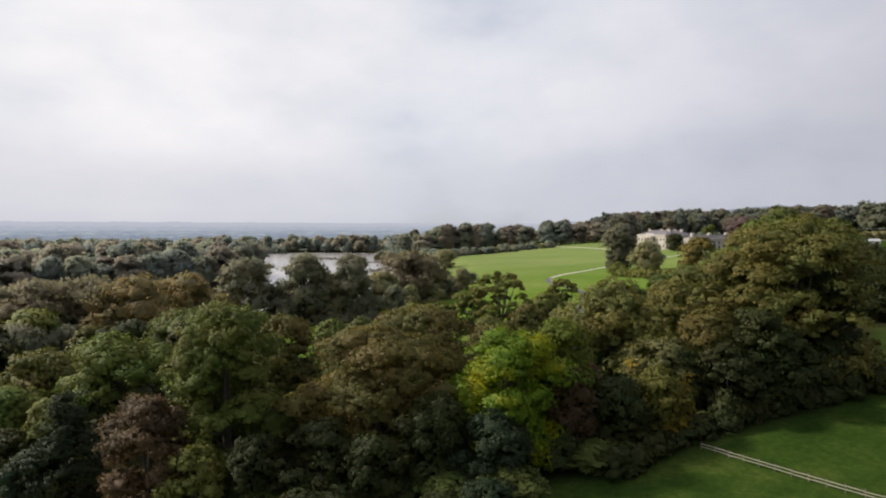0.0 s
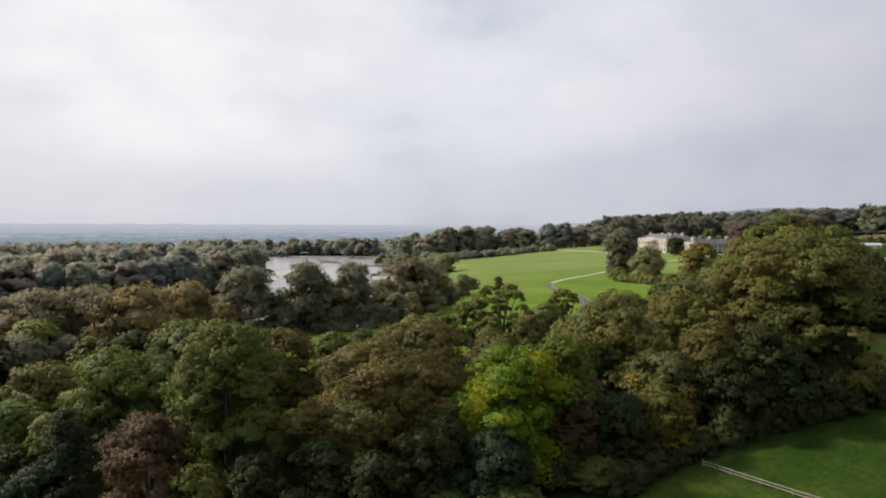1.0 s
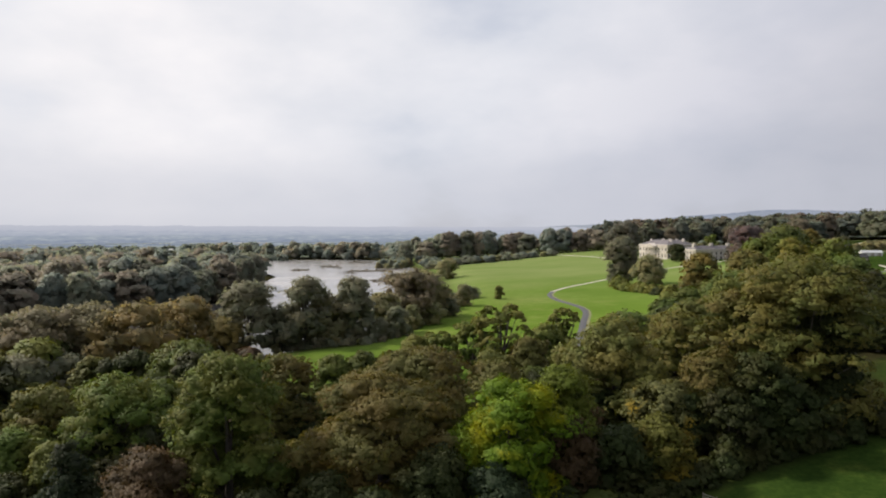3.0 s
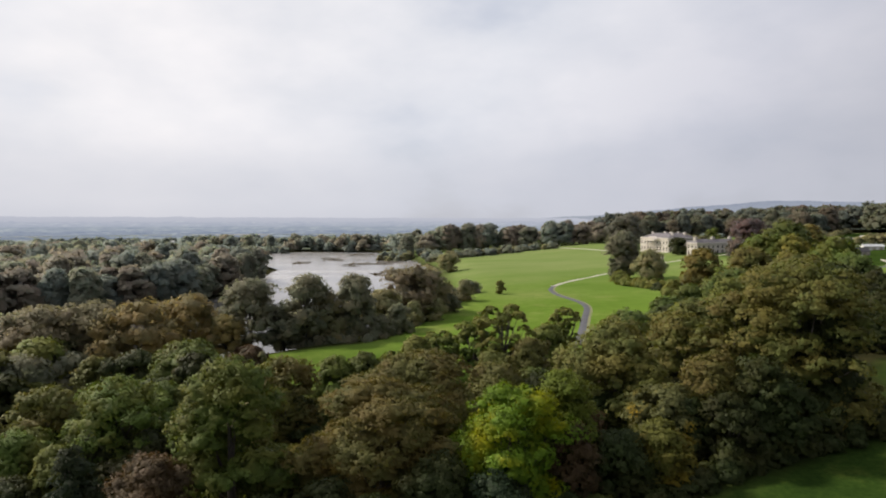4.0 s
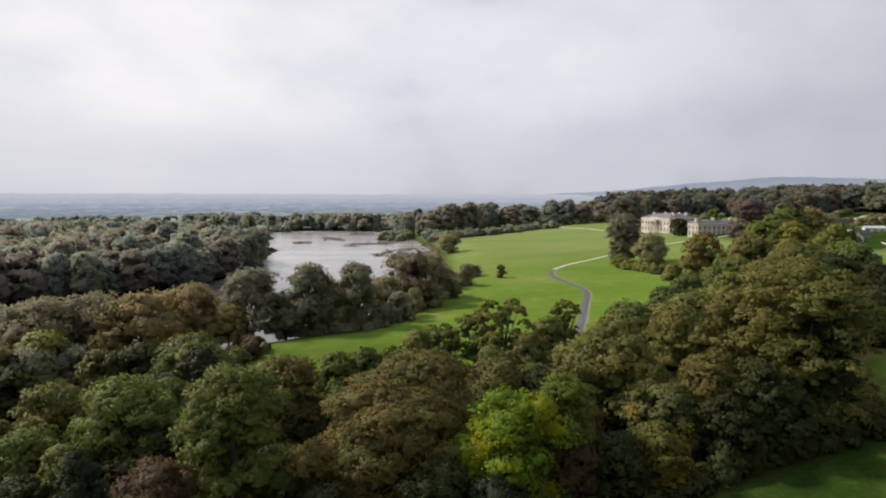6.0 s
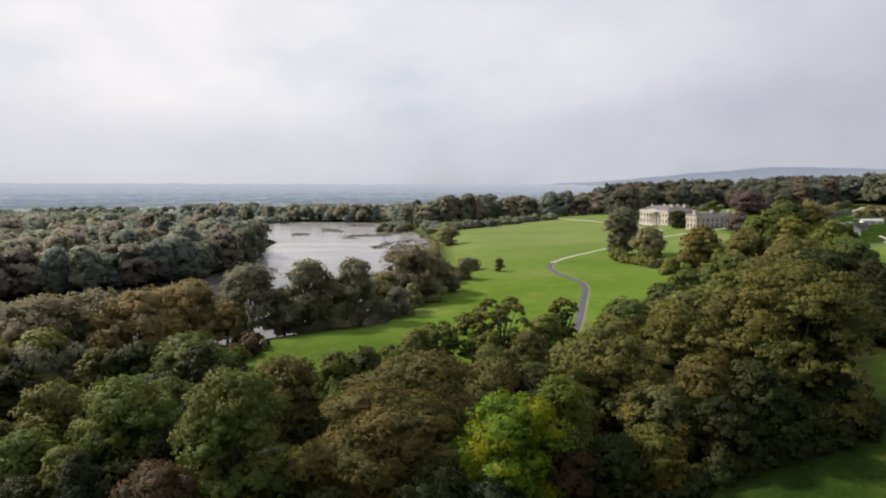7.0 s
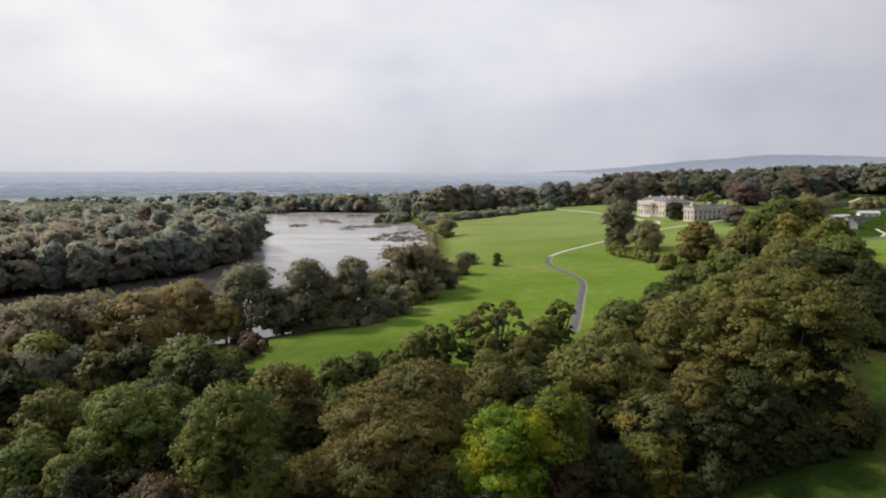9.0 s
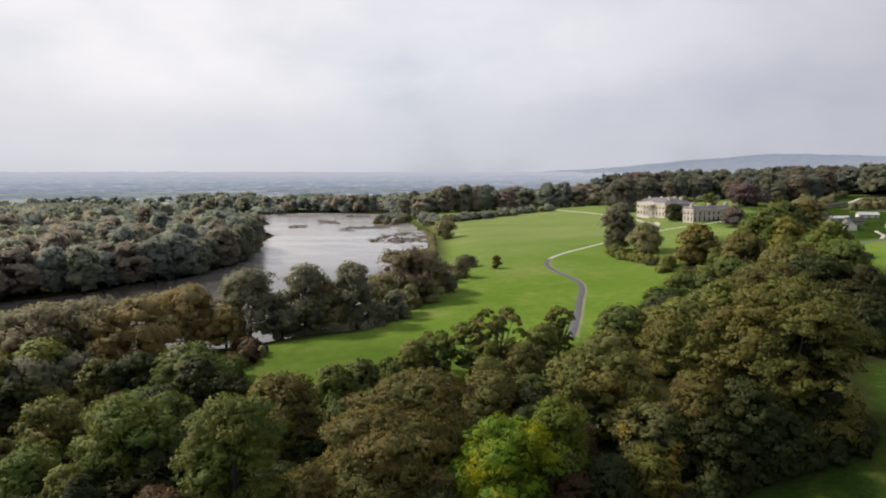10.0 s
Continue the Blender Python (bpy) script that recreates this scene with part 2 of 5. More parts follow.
STONE = plain("pale_limestone", (0.47, 0.42, 0.37), (0.60, 0.545, 0.49), 0.9)
TRIMSTONE = plain("dressed_stone", (0.44, 0.40, 0.36), (0.57, 0.52, 0.47), 1.4)
SLATE = plain("roof_slate", (0.10, 0.092, 0.10), (0.165, 0.15, 0.16), 1.2)
RENDERWALL = plain("white_render", (0.48, 0.47, 0.44), (0.66, 0.65, 0.62), 1.0)
YARDSLATE = plain("yard_slate", (0.030, 0.030, 0.034), (0.058, 0.056, 0.062), 1.2)
SHEETROOF = plain("pale_sheet_roof", (0.36, 0.37, 0.39), (0.52, 0.53, 0.55), 0.6, 0.45)
WEATHERED = plain("weathered_timber", (0.22, 0.19, 0.15), (0.40, 0.36, 0.30), 3.0)
RUBBLE = plain("rubble_stone", (0.16, 0.14, 0.12), (0.30, 0.27, 0.23), 1.5)
BEDSOIL = plain("bed_soil", (0.075, 0.07, 0.04), (0.15, 0.13, 0.085), 0.5)
PAINT = plain("white_paint", (0.72, 0.71, 0.68), (0.82, 0.81, 0.79), 2.0, 0.5)


def glass_material():
    m, n = material("window_glass")
    finish(n, (0.012, 0.012, 0.014, 1), 0.12, **{"IOR": 1.25})
    return m


GLASS = glass_material()


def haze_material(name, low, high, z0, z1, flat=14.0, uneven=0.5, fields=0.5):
    """Far distance: haze painted as the surface's own glowing colour, with field strips."""
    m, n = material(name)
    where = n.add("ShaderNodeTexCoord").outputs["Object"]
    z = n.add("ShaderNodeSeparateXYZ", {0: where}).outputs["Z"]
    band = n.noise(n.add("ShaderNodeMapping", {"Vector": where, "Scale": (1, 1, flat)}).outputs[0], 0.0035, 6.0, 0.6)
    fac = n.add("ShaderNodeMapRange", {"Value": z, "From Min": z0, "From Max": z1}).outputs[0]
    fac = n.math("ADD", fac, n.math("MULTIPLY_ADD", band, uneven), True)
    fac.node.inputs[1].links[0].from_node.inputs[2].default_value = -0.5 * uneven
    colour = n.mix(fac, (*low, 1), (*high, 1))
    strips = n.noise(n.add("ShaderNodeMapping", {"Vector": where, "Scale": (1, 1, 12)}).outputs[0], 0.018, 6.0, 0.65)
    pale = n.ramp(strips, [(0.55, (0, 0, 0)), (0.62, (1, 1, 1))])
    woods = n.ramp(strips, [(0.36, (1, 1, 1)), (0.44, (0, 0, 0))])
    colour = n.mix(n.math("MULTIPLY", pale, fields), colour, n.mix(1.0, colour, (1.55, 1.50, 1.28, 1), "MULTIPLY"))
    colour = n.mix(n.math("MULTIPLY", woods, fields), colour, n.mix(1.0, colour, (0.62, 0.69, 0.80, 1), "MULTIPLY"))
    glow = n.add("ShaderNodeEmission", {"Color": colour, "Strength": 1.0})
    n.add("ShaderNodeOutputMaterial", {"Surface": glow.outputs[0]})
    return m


# ---------------------------------------------------------------- mesh helpers
def mesh_object(name, verts, faces, mat, parent=None, smooth=False):
    me = bpy.data.meshes.new(name)
    me.from_pydata([tuple(v) for v in verts], [], [tuple(f) for f in faces])
    me.materials.append(mat)
    if smooth:
        me.polygons.foreach_set("use_smooth", [True] * len(me.polygons))
    me.update()
    ob = new(name, me)
    ob.parent = parent
    return ob


def leaf_mesh(name, points, mat, normals):
    """A mesh of loose three-cornered leaves from an array (n, 3, 3); each shades with the tuft that it sits in."""
    n = len(points)
    me = bpy.data.meshes.new(name)
    me.vertices.add(3 * n)
    me.vertices.foreach_set("co", np.ascontiguousarray(points, dtype=np.float32).ravel())
    me.loops.add(3 * n)
    me.loops.foreach_set("vertex_index", np.arange(3 * n, dtype=np.int32))
    me.polygons.add(n)
    me.polygons.foreach_set("loop_start", np.arange(0, 3 * n, 3, dtype=np.int32))
    me.materials.append(mat)
    me.update(calc_edges=True)
    me.polygons.foreach_set("use_smooth", np.ones(n, dtype=bool))
    attr = me.attributes.new("custom_normal", "FLOAT_VECTOR", "POINT")
    if normals.ndim == 2:
        normals = np.repeat(normals, 3, 0)
    attr.data.foreach_set("vector", np.ascontiguousarray(normals, dtype=np.float32).ravel())
    me.update()
    return me


def part(name, bm, mat, parent, label=""):
    me = bpy.data.meshes.new(name)
    bm.to_mesh(me)
    bm.free()
    me.materials.append(mat)
    ob = new(name, me)
    ob.parent = parent
    return tagged(ob, label=label)


def box(bm, x0, x1, y0, y1, z0, z1, bevel=0.0):
    made = bmesh.ops.create_cube(bm, size=1.0, matrix=Matrix.LocRotScale(((x0 + x1) / 2, (y0 + y1) / 2, (z0 + z1) / 2), None, (x1 - x0, y1 - y0, z1 - z0)))
    if bevel:
        edges = {e for v in made["verts"] for e in v.link_edges}
        bmesh.ops.bevel(bm, geom=list(edges), offset=bevel, segments=1, affect="EDGES")


def tube(verts, faces, path, radii, sides=7):
    """Adds a tapered tube along a path to the lists."""
    start = len(verts)
    for k, (p, r) in enumerate(zip(path, radii)):
        a = Vector(path[max(k - 1, 0)])
        b = Vector(path[min(k + 1, len(path) - 1)])
        q = (b - a).to_track_quat("Z", "X")
        for s in range(sides):
            w = 2 * math.pi * s / sides
            verts.append(Vector(p) + q @ Vector((r * math.cos(w), r * math.sin(w), 0)))
    for k in range(len(path) - 1):
        for s in range(sides):
            a, b = start + k * sides + s, start + k * sides + (s + 1) % sides
            faces.append((a, b, b + sides, a + sides))
    faces.append(tuple(start + (len(path) - 1) * sides + s for s in range(sides)))


# ---------------------------------------------------------------- the land
SHORE_Y = (-100, 60, 130, 185, 205, 225, 260, 310, 360, 430, 560, 631, 760, 900, 2000)
SHORE_X = (-90, -80, -100, -82, -60, -45, -36, -22, -11, -8, -11, -22, -46, -70, -70)
RISE_D = (-60, -8, 0, 6, 35, 100, 170, 250, 400, 700, 2000)
RISE_Z = (2.5, 2.5, 4.2, 5.5, 10.5, 13.0, 18.5, 26.0, 33.0, 40.0, 40.0)
LAKE_Z = 4.0
LAKE = [(-250, 120), (-130, 165), (-84, 197), (-60, 203), (-44, 208), (-30, 228), (-14, 292), (-10, 360), (-8, 430), (-11, 560), (-22, 635), (-46, 760),
        (-68, 860), (-130, 915), (-210, 918), (-330, 890), (-300, 700), (-168, 610), (-144, 470), (-135, 400), (-138, 357), (-155, 325), (-182, 288), (-292, 208)]


def rounded(points, steps, wobble):
    """A closed outline drawn smoothly through the points, with small coves and spurs."""
    out = []
    n = len(points)
    for k in range(n):
        p0, p1, p2, p3 = (Vector((*points[(k + j) % n], 0)) for j in (-1, 0, 1, 2))
        for q in range(steps):
            u = q / steps
            p = 0.5 * ((2 * p1) + (p2 - p0) * u + (2 * p0 - 5 * p1 + 4 * p2 - p3) * u * u + (3 * p1 - p0 - 3 * p2 + p3) * u ** 3)
            p += wobble * Vector((noise.noise(p * 0.045), noise.noise(p * 0.045 + Vector((50, 0, 0))), 0))
            out.append((p.x, p.y))
    return out


LAKE = rounded(LAKE, 4, 7.0)


def smooth(a, b, v):
    k = np.clip((v - a) / (b - a), 0, 1)
    return k * k * (3 - 2 * k)


def lake_depth(x, y):
    """Signed distance to the lake's edge, inside positive (arrays)."""
    x, y = np.asarray(x, float), np.asarray(y, float)
    inside = np.zeros(x.shape, bool)
    best = np.full(x.shape, 1e9)
    for (ax, ay), (bx, by) in zip(LAKE, LAKE[1:] + LAKE[:1]):
        dx, dy = bx - ax, by - ay
        k = np.clip(((x - ax) * dx + (y - ay) * dy) / (dx * dx + dy * dy), 0, 1)
        best = np.minimum(best, np.hypot(x - ax - k * dx, y - ay - k * dy))
        crosses = (ay > y) != (by > y)
        inside ^= crosses & (x < dx * (y - ay) / (dy if dy else 1e-9) + ax)
    return np.where(inside, best, -best)


def height(x, y):
    """The land's height at x, y (numbers or arrays)."""
    x, y = np.asarray(x, float), np.asarray(y, float)
    d = x - np.interp(y, SHORE_Y, SHORE_X)
    z = np.interp(d, RISE_D, RISE_Z) - 4.2 * np.exp(-((y - 70) / 65.0) ** 2) * np.clip(d / 80, 0, 1)
    # low dry land beyond the lake and on the wooded spit
    depth = lake_depth(x, y)
    low = np.where(depth > 0, 4.0 - np.minimum(depth * 0.12, 2.0), 4.1 + np.minimum(-depth * 0.06, 1.5))
    z = np.where(d < 0, low, np.where(depth > 0, np.minimum(z, low), np.maximum(z, 4.15)))
    far = smooth(1000, 1700, np.hypot(x, y))
    z = z - 6.0 * np.exp(-((x + 55) / 38.0) ** 2 - ((y - 72) / 34.0) ** 2)      # hollow below the bank
    z = z * (1 - far) + (6 + 2 * np.sin(x * 0.002) * np.sin(y * 0.0023)) * far
    return z


def ground_z(x, y):
    return float(height(np.array([x]), np.array([y]))[0])


def build_ground():
    xs = np.concatenate([-np.geomspace(4900, 330, 26), np.linspace(-320, 420, 150), np.geomspace(430, 4900, 26)])
    ys = np.concatenate([np.linspace(-300, 40, 12), np.linspace(46, 420, 110), np.linspace(426, 960, 70), np.geomspace(980, 4900, 40)])
    gx, gy = np.meshgrid(xs, ys)
    gz = height(gx, gy)
    n, w = gx.size, len(xs)
    verts = np.stack([gx.ravel(), gy.ravel(), gz.ravel()], 1)
    idx = np.arange(n).reshape(gx.shape)
    faces = np.stack([idx[:-1, :-1].ravel(), idx[:-1, 1:].ravel(), idx[1:, 1:].ravel(), idx[1:, :-1].ravel()], 1)
    ob = mesh_object("ground", verts, faces, GROUND, smooth=True)
    x, y = gx.ravel(), gy.ravel()
    # cover map: red leaf litter, green meadow, blue far farmland
    shore = x - np.interp(y, SHORE_Y, SHORE_X)
    near_edge = np.interp(x, [-70, -55, -20, 10, 40, 70, 100, 130, 160], [150, 146, 136, 140, 168, 215, 270, 330, 400])
    wood = smooth(6, -6, y - near_edge) * smooth(-2, 6, y - np.interp(x, [-60, 0, 30, 40, 60, 75, 90], [70, 72, 80, 86, 94, 100, 130]))
    wood = np.maximum(wood, smooth(4, -6, shore))
    bank = np.interp(y, [168, 174, 180, 186, 194, 208, 228, 253, 279, 354], [-70, -62, -52, -40, -24, -18, -13, -5, 2, 13])      # foot of the shore trees
    wood = np.maximum(wood, 0.9 * smooth(2, -3, x - bank) * (y > 166) * (y < 345))
    wood = np.maximum(wood, 0.8 * smooth(18, 3, shore) * smooth(330, 370, y))
    wood = np.maximum(wood, smooth(190, 215, x) * smooth(690, 715, y))
    wood = wood * np.where(y < 430, smooth(185, 160, x), 1.0)
    meadow = np.maximum(np.maximum(smooth(110, 95, y) * (x > 0), smooth(62, 76, x) * smooth(230, 190, y)), np.maximum.reduce([smooth(196, 214, x) * smooth(318, 336, y) * smooth(560, 500, y), smooth(262, 278, x) * smooth(330, 350, y) * smooth(640, 560, y + 0.5 * np.clip(300 - x, 0, 60)), smooth(300, 325, x) * smooth(430, 450, y) * smooth(700, 680, y)]))
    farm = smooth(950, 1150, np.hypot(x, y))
    # Near left lawn darkened with meadow colour, standing for the shade there.
    meadow = np.maximum(meadow, 0.45 * smooth(200, 165, y) * smooth(20, -10, x))
    wood = wood * (1 - farm)
    colour = np.stack([wood, meadow, farm, np.ones_like(wood)], 1).astype(np.float32)
    attr = ob.data.color_attributes.new("cover", "FLOAT_COLOR", "POINT")
    attr.data.foreach_set("color", colour.ravel())
    tagged(ob, "rolling parkland of mown green grass and meadow", "ground", kind="structure")


build_ground()


def build_lake():
    # a sheet a little wider than the shoreline, so that the banks meet it
    cx, cy = -110, 520
    verts = [(cx + (x - cx) * 1.03, cy + (y - cy) * 1.02, LAKE_Z) for x, y in LAKE]
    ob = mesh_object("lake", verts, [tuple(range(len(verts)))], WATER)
    tagged(ob, "calm pale grey-brown lake water with silty streaks", "lake", kind="structure")


build_lake()


def ribbon(name, path, width, mat, lift, label, category, cross=5):
    """A road laid on the land along a path, cambered, resampled smoothly."""
    pts = [Vector((x, y, 0)) for x, y in path]
    fine = []
    for k in range(len(pts) - 1):
        p0, p1, p2, p3 = pts[max(k - 1, 0)], pts[k], pts[k + 1], pts[min(k + 2, len(pts) - 1)]
        steps = max(2, int((p2 - p1).length / 2.5))
        for s in range(steps):
            u = s / steps
            fine.append(0.5 * ((2 * p1) + (p2 - p0) * u + (2 * p0 - 5 * p1 + 4 * p2 - p3) * u * u + (3 * p1 - p0 - 3 * p2 + p3) * u ** 3))
    fine.append(pts[-1])
    verts, faces = [], []
    for k, p in enumerate(fine):
        t = (fine[min(k + 1, len(fine) - 1)] - fine[max(k - 1, 0)]).normalized()
        side = Vector((t.y, -t.x, 0))
        wide = width * (1 + 0.06 * noise.noise(p * 0.11))
        for c in range(cross):
            u = c / (cross - 1) * 2 - 1
            q = p + side * (u * wide / 2)
            verts.append((q.x, q.y, ground_z(q.x, q.y) + lift + 0.06 * (1 - u * u) - (0.35 if abs(u) == 1 else 0)))
    for k in range(len(fine) - 1):
        for c in range(cross - 1):
            a = k * cross + c
            faces.append((a, a + 1, a + cross + 1, a + cross))
    ob = mesh_object(name, verts, faces, mat, smooth=True)
    return tagged(ob, label, category, kind="structure")


DRIVE = [(36, 172), (41, 190), (46.5, 212), (52, 234), (56.5, 251), (59, 264), (59.6, 277), (58.2, 291), (56, 306), (55.2, 322), (56.6, 339), (61, 355)]
ribbon("road", DRIVE, 4.0, ASPHALT, 0.10, "narrow dark asphalt drive winding through the lawn", "road")
ribbon("verge", [(x + 0.6, y - 0.2) for x, y in DRIVE], 4.9, VERGE, 0.04, "worn yellowish grass verge along the drive", "verge")
ribbon("gravel_drive", [(60, 354), (74, 378), (93, 401), (106, 414), (128, 436), (150, 462), (172, 500), (176, 520)], 3.6, GRAVEL, 0.12, "pale gravel drive leading up to the house", "drive")
ribbon("gravel_path", [(173, 560), (168, 596), (163, 610), (152, 657), (141, 692), (126, 734)], 4.0, GRAVEL, 0.12, "pale gravel path crossing the upper lawn", "path")
ribbon("forecourt", [(172, 500), (170, 540), (168, 585), (166, 600)], 6.0, GRAVEL, 0.10, "pale gravel forecourt before the house", "forecourt")
ribbon("terrace_path", [(150, 452), (165, 462), (185, 470), (200, 474), (225, 484)], 3.6, GRAVEL, 0.11, "pale gravel terrace path beside the wing", "path")


# far distance: low hills beyond the plain, haze-blue by their glowing colour
def build_ridge(name, dist, crest, base, rough, mat, label, seed):
    """A long low ridge with an uneven wooded crest, as a rounded sheet at that distance; crest is (degrees, height) along it."""
    verts, faces = [], []
    steps = 1000
    angles, tops = zip(*crest)
    for k in range(steps + 1):
        deg = angles[0] + (angles[-1] - angles[0]) * k / steps
        a = radians(deg)
        top = float(np.interp(deg, angles, tops)) + rough * (noise.noise(Vector((deg * 0.5, seed, 0))) + 0.5 * noise.noise(Vector((deg * 2.3, seed, 3))) + 0.35 * noise.noise(Vector((deg * 7.0, seed, 5))) + 0.25 * noise.noise(Vector((deg * 19.0, seed, 7))))
        for f, back in ((0, 0), (0.55, 40), (0.85, 100), (1, 180)):
            d = dist + back
            verts.append((math.sin(a) * d, math.cos(a) * d, base + (top - base) * f))
    for k in range(steps):
        for j in range(3):
            p = k * 4 + j
            faces.append((p, p + 4, p + 5, p + 1))
    ob = mesh_object(name, verts, faces, mat, smooth=True)
    tagged(ob, label, "hills", kind="structure")


HAZE_GLOW = [haze_material("air_near", (0.190, 0.226, 0.275), (0.250, 0.288, 0.360), -6, 16, fields=0.85), haze_material("air_second", (0.252, 0.290, 0.352), (0.285, 0.325, 0.41), -6, 20, fields=0.8),
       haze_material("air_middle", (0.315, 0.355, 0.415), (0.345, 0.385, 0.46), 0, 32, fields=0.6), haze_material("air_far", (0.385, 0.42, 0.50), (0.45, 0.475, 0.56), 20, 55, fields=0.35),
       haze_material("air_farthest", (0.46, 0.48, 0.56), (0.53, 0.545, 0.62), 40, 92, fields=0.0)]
HILL_HAZE_GLOW = haze_material("hill_air", (0.36, 0.39, 0.455), (0.285, 0.32, 0.41), 60, 200, 3.0, 1.6, fields=0.25)
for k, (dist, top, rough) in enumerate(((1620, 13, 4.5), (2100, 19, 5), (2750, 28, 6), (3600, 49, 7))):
    build_ridge("backdrop_plain", dist, [(-80, top), (80, top)], -30, rough, HAZE_GLOW[k], "hazy wooded plain fading into the distance", 2.0 + 3 * k)
build_ridge("backdrop_hills", 4500, [(-80, 82), (-25, 82), (-10, 78), (10, 74), (80, 66)], -30, 6, HAZE_GLOW[4], "pale blue line of distant lowland hills", 11.0)
build_ridge("backdrop_hill", 4560, [(5, 50), (9, 78), (12, 88), (15.5, 104), (18.2, 128), (22.5, 157), (24, 163), (25.7, 179), (28, 184), (30.5, 181), (33.8, 164), (37, 160), (60, 165)], -30, 6, HILL_HAZE_GLOW, "long wooded hill, blue with distance", 14.0)

# ---------------------------------------------------------------- trees
def sphere_points(rng, n):
    z = rng.uniform(-1, 1, n)
    a = rng.uniform(0, 2 * np.pi, n)
    r = np.sqrt(1 - z * z)
    return np.stack([r * np.cos(a), r * np.sin(a), z], 1)


STYLES = {   # foot of the crown, boughs, bough size, flattening, density, evenness of the outline
    "billow": (0.04, 58, 0.27, 0.78, 1.0, 0.60),
    "layer": (0.04, 70, 0.27, 0.50, 1.0, 0.66),
    "tall": (0.03, 60, 0.30, 0.95, 1.0, 0.60),
    "fir": (0.02, 70, 0.25, 0.50, 1.0, 0.80),
    "sparse": (0.26, 54, 0.145, 0.55, 0.8, 0.58),
    "bush": (0.00, 22, 0.34, 0.80, 1.0, 0.45),
    "stand": (0.04, 50, 0.29, 0.85, 1.0, 0.60),
    "shore": (0.14, 52, 0.28, 0.85, 1.0, 0.62),
    "clump": (0.00, 5, 0.52, 0.75, 0.5, 0.60),
    "far": (0.20, 14, 0.36, 0.75, 0.42, 0.55),
}


def outline(style, u):
    """The crown's half width at the height u (0 foot, 1 top) as a share of its greatest."""
    if style == "fir":
        return np.clip(1.02 - u, 0, 1) ** 0.75
    if style == "tall":
        return np.sqrt(np.clip(1 - ((u - 0.38) / 0.66) ** 2, 0, 1)) * (0.90 + 0.10 * u)
    if style in ("bush", "far", "clump"):
        return np.sqrt(np.clip(1 - ((u - 0.25) / 0.78) ** 2, 0, 1))
    if style in ("stand", "shore"):
        return np.sqrt(np.clip(1 - np.abs((u - 0.42) / 0.62) ** 2.8, 0, 1)) * 1.08
    top = np.sqrt(np.clip(1 - ((u - 0.42) / 0.62) ** 2, 0, 1))
    return np.where(u > 0.42, top, 0.80 + 0.20 * u / 0.42)


def unit(v):
    return v / np.linalg.norm(v, axis=1)[:, None]


def heart(rng, style, wide, z0, z1, rings, segs):
    """The close foliage inside a crown: small faces over a rough inner dome, seen only between the boughs."""
    u = np.linspace(0.02, 1.0, rings + 1)
    turn = np.linspace(0, 2 * np.pi, segs, endpoint=False)
    r = outline(style, u * 0.99)[:, None] * wide * 0.46 * (1 + rng.normal(0, 0.10, (rings + 1, segs)))
    r[-1] = 0.02
    z = (z0 + (z1 - z0) * (u * 0.80))[:, None] + rng.normal(0, 0.02, (rings + 1, segs)) * (z1 - z0)
    g = np.stack([r * np.cos(turn), r * np.sin(turn), np.maximum(z, 0.05)], 2)
    nxt = np.roll(g, -1, 1)
    quads = np.stack([g[:-1], nxt[:-1], nxt[1:], g[1:]], 2).reshape(-1, 4, 3)
    face = np.cross(quads[:, 2] - quads[:, 0], quads[:, 3] - quads[:, 1]) + 1e-6
    face = unit(unit(face) + np.array([0, 0, 0.25]))
    return np.concatenate([quads[:, (0, 1, 2)], quads[:, (0, 2, 3)]]), np.concatenate([face, face])


def domes(rng, centre, rl, flat, rings, segs):
    """Close-leaved boughs: a rough rounded mound about each centre, with one normal a corner."""
    v = np.linspace(0.0, 1.0, rings + 1)
    turn = np.linspace(0, 2 * np.pi, segs, endpoint=False)
    polar = v * 2.15
    ball = np.stack([np.sin(polar)[:, None] * np.cos(turn), np.sin(polar)[:, None] * np.sin(turn), np.repeat(np.cos(polar)[:, None], segs, 1)], 2)
    bump = 1 + rng.normal(0, 0.20, (len(centre), rings + 1, segs))
    bump[:, 0] = bump[:, 0].mean(1)[:, None]
    g = centre[:, None, None] + ball[None] * np.array([1, 1, flat]) * (rl[:, None, None] * bump)[..., None]
    nrm = ball[None] + rng.normal(0, 0.30, g.shape) + np.array([0, 0, 0.12])
    nrm[:, 0] = nrm[:, 0].mean(1)[:, None]
    nrm /= np.linalg.norm(nrm, axis=3)[..., None]
    tris = []
    for a in (g, nrm):
        nxt = np.roll(a, -1, 2)
        q = np.stack([a[:, :-1], a[:, 1:], nxt[:, 1:], nxt[:, :-1]], 3).reshape(-1, 4, 3)
        tris.append(np.concatenate([q[:, (0, 1, 2)], q[:, (0, 2, 3)]]))
    mid = tris[0].mean(1)
    keep = tris[0][:, :, 2].max(1) > 0.1
    owner = np.tile(np.repeat(np.arange(len(centre)), rings * segs), 2)
    for k in range(len(centre)):          # what lies deep inside another bough is left out
        q = (mid - centre[k]) / (np.array([1, 1, flat]) * rl[k])
        keep &= (owner == k) | ((q * q).sum(1) > 0.6)
    return tris[0][keep], tris[1][keep]


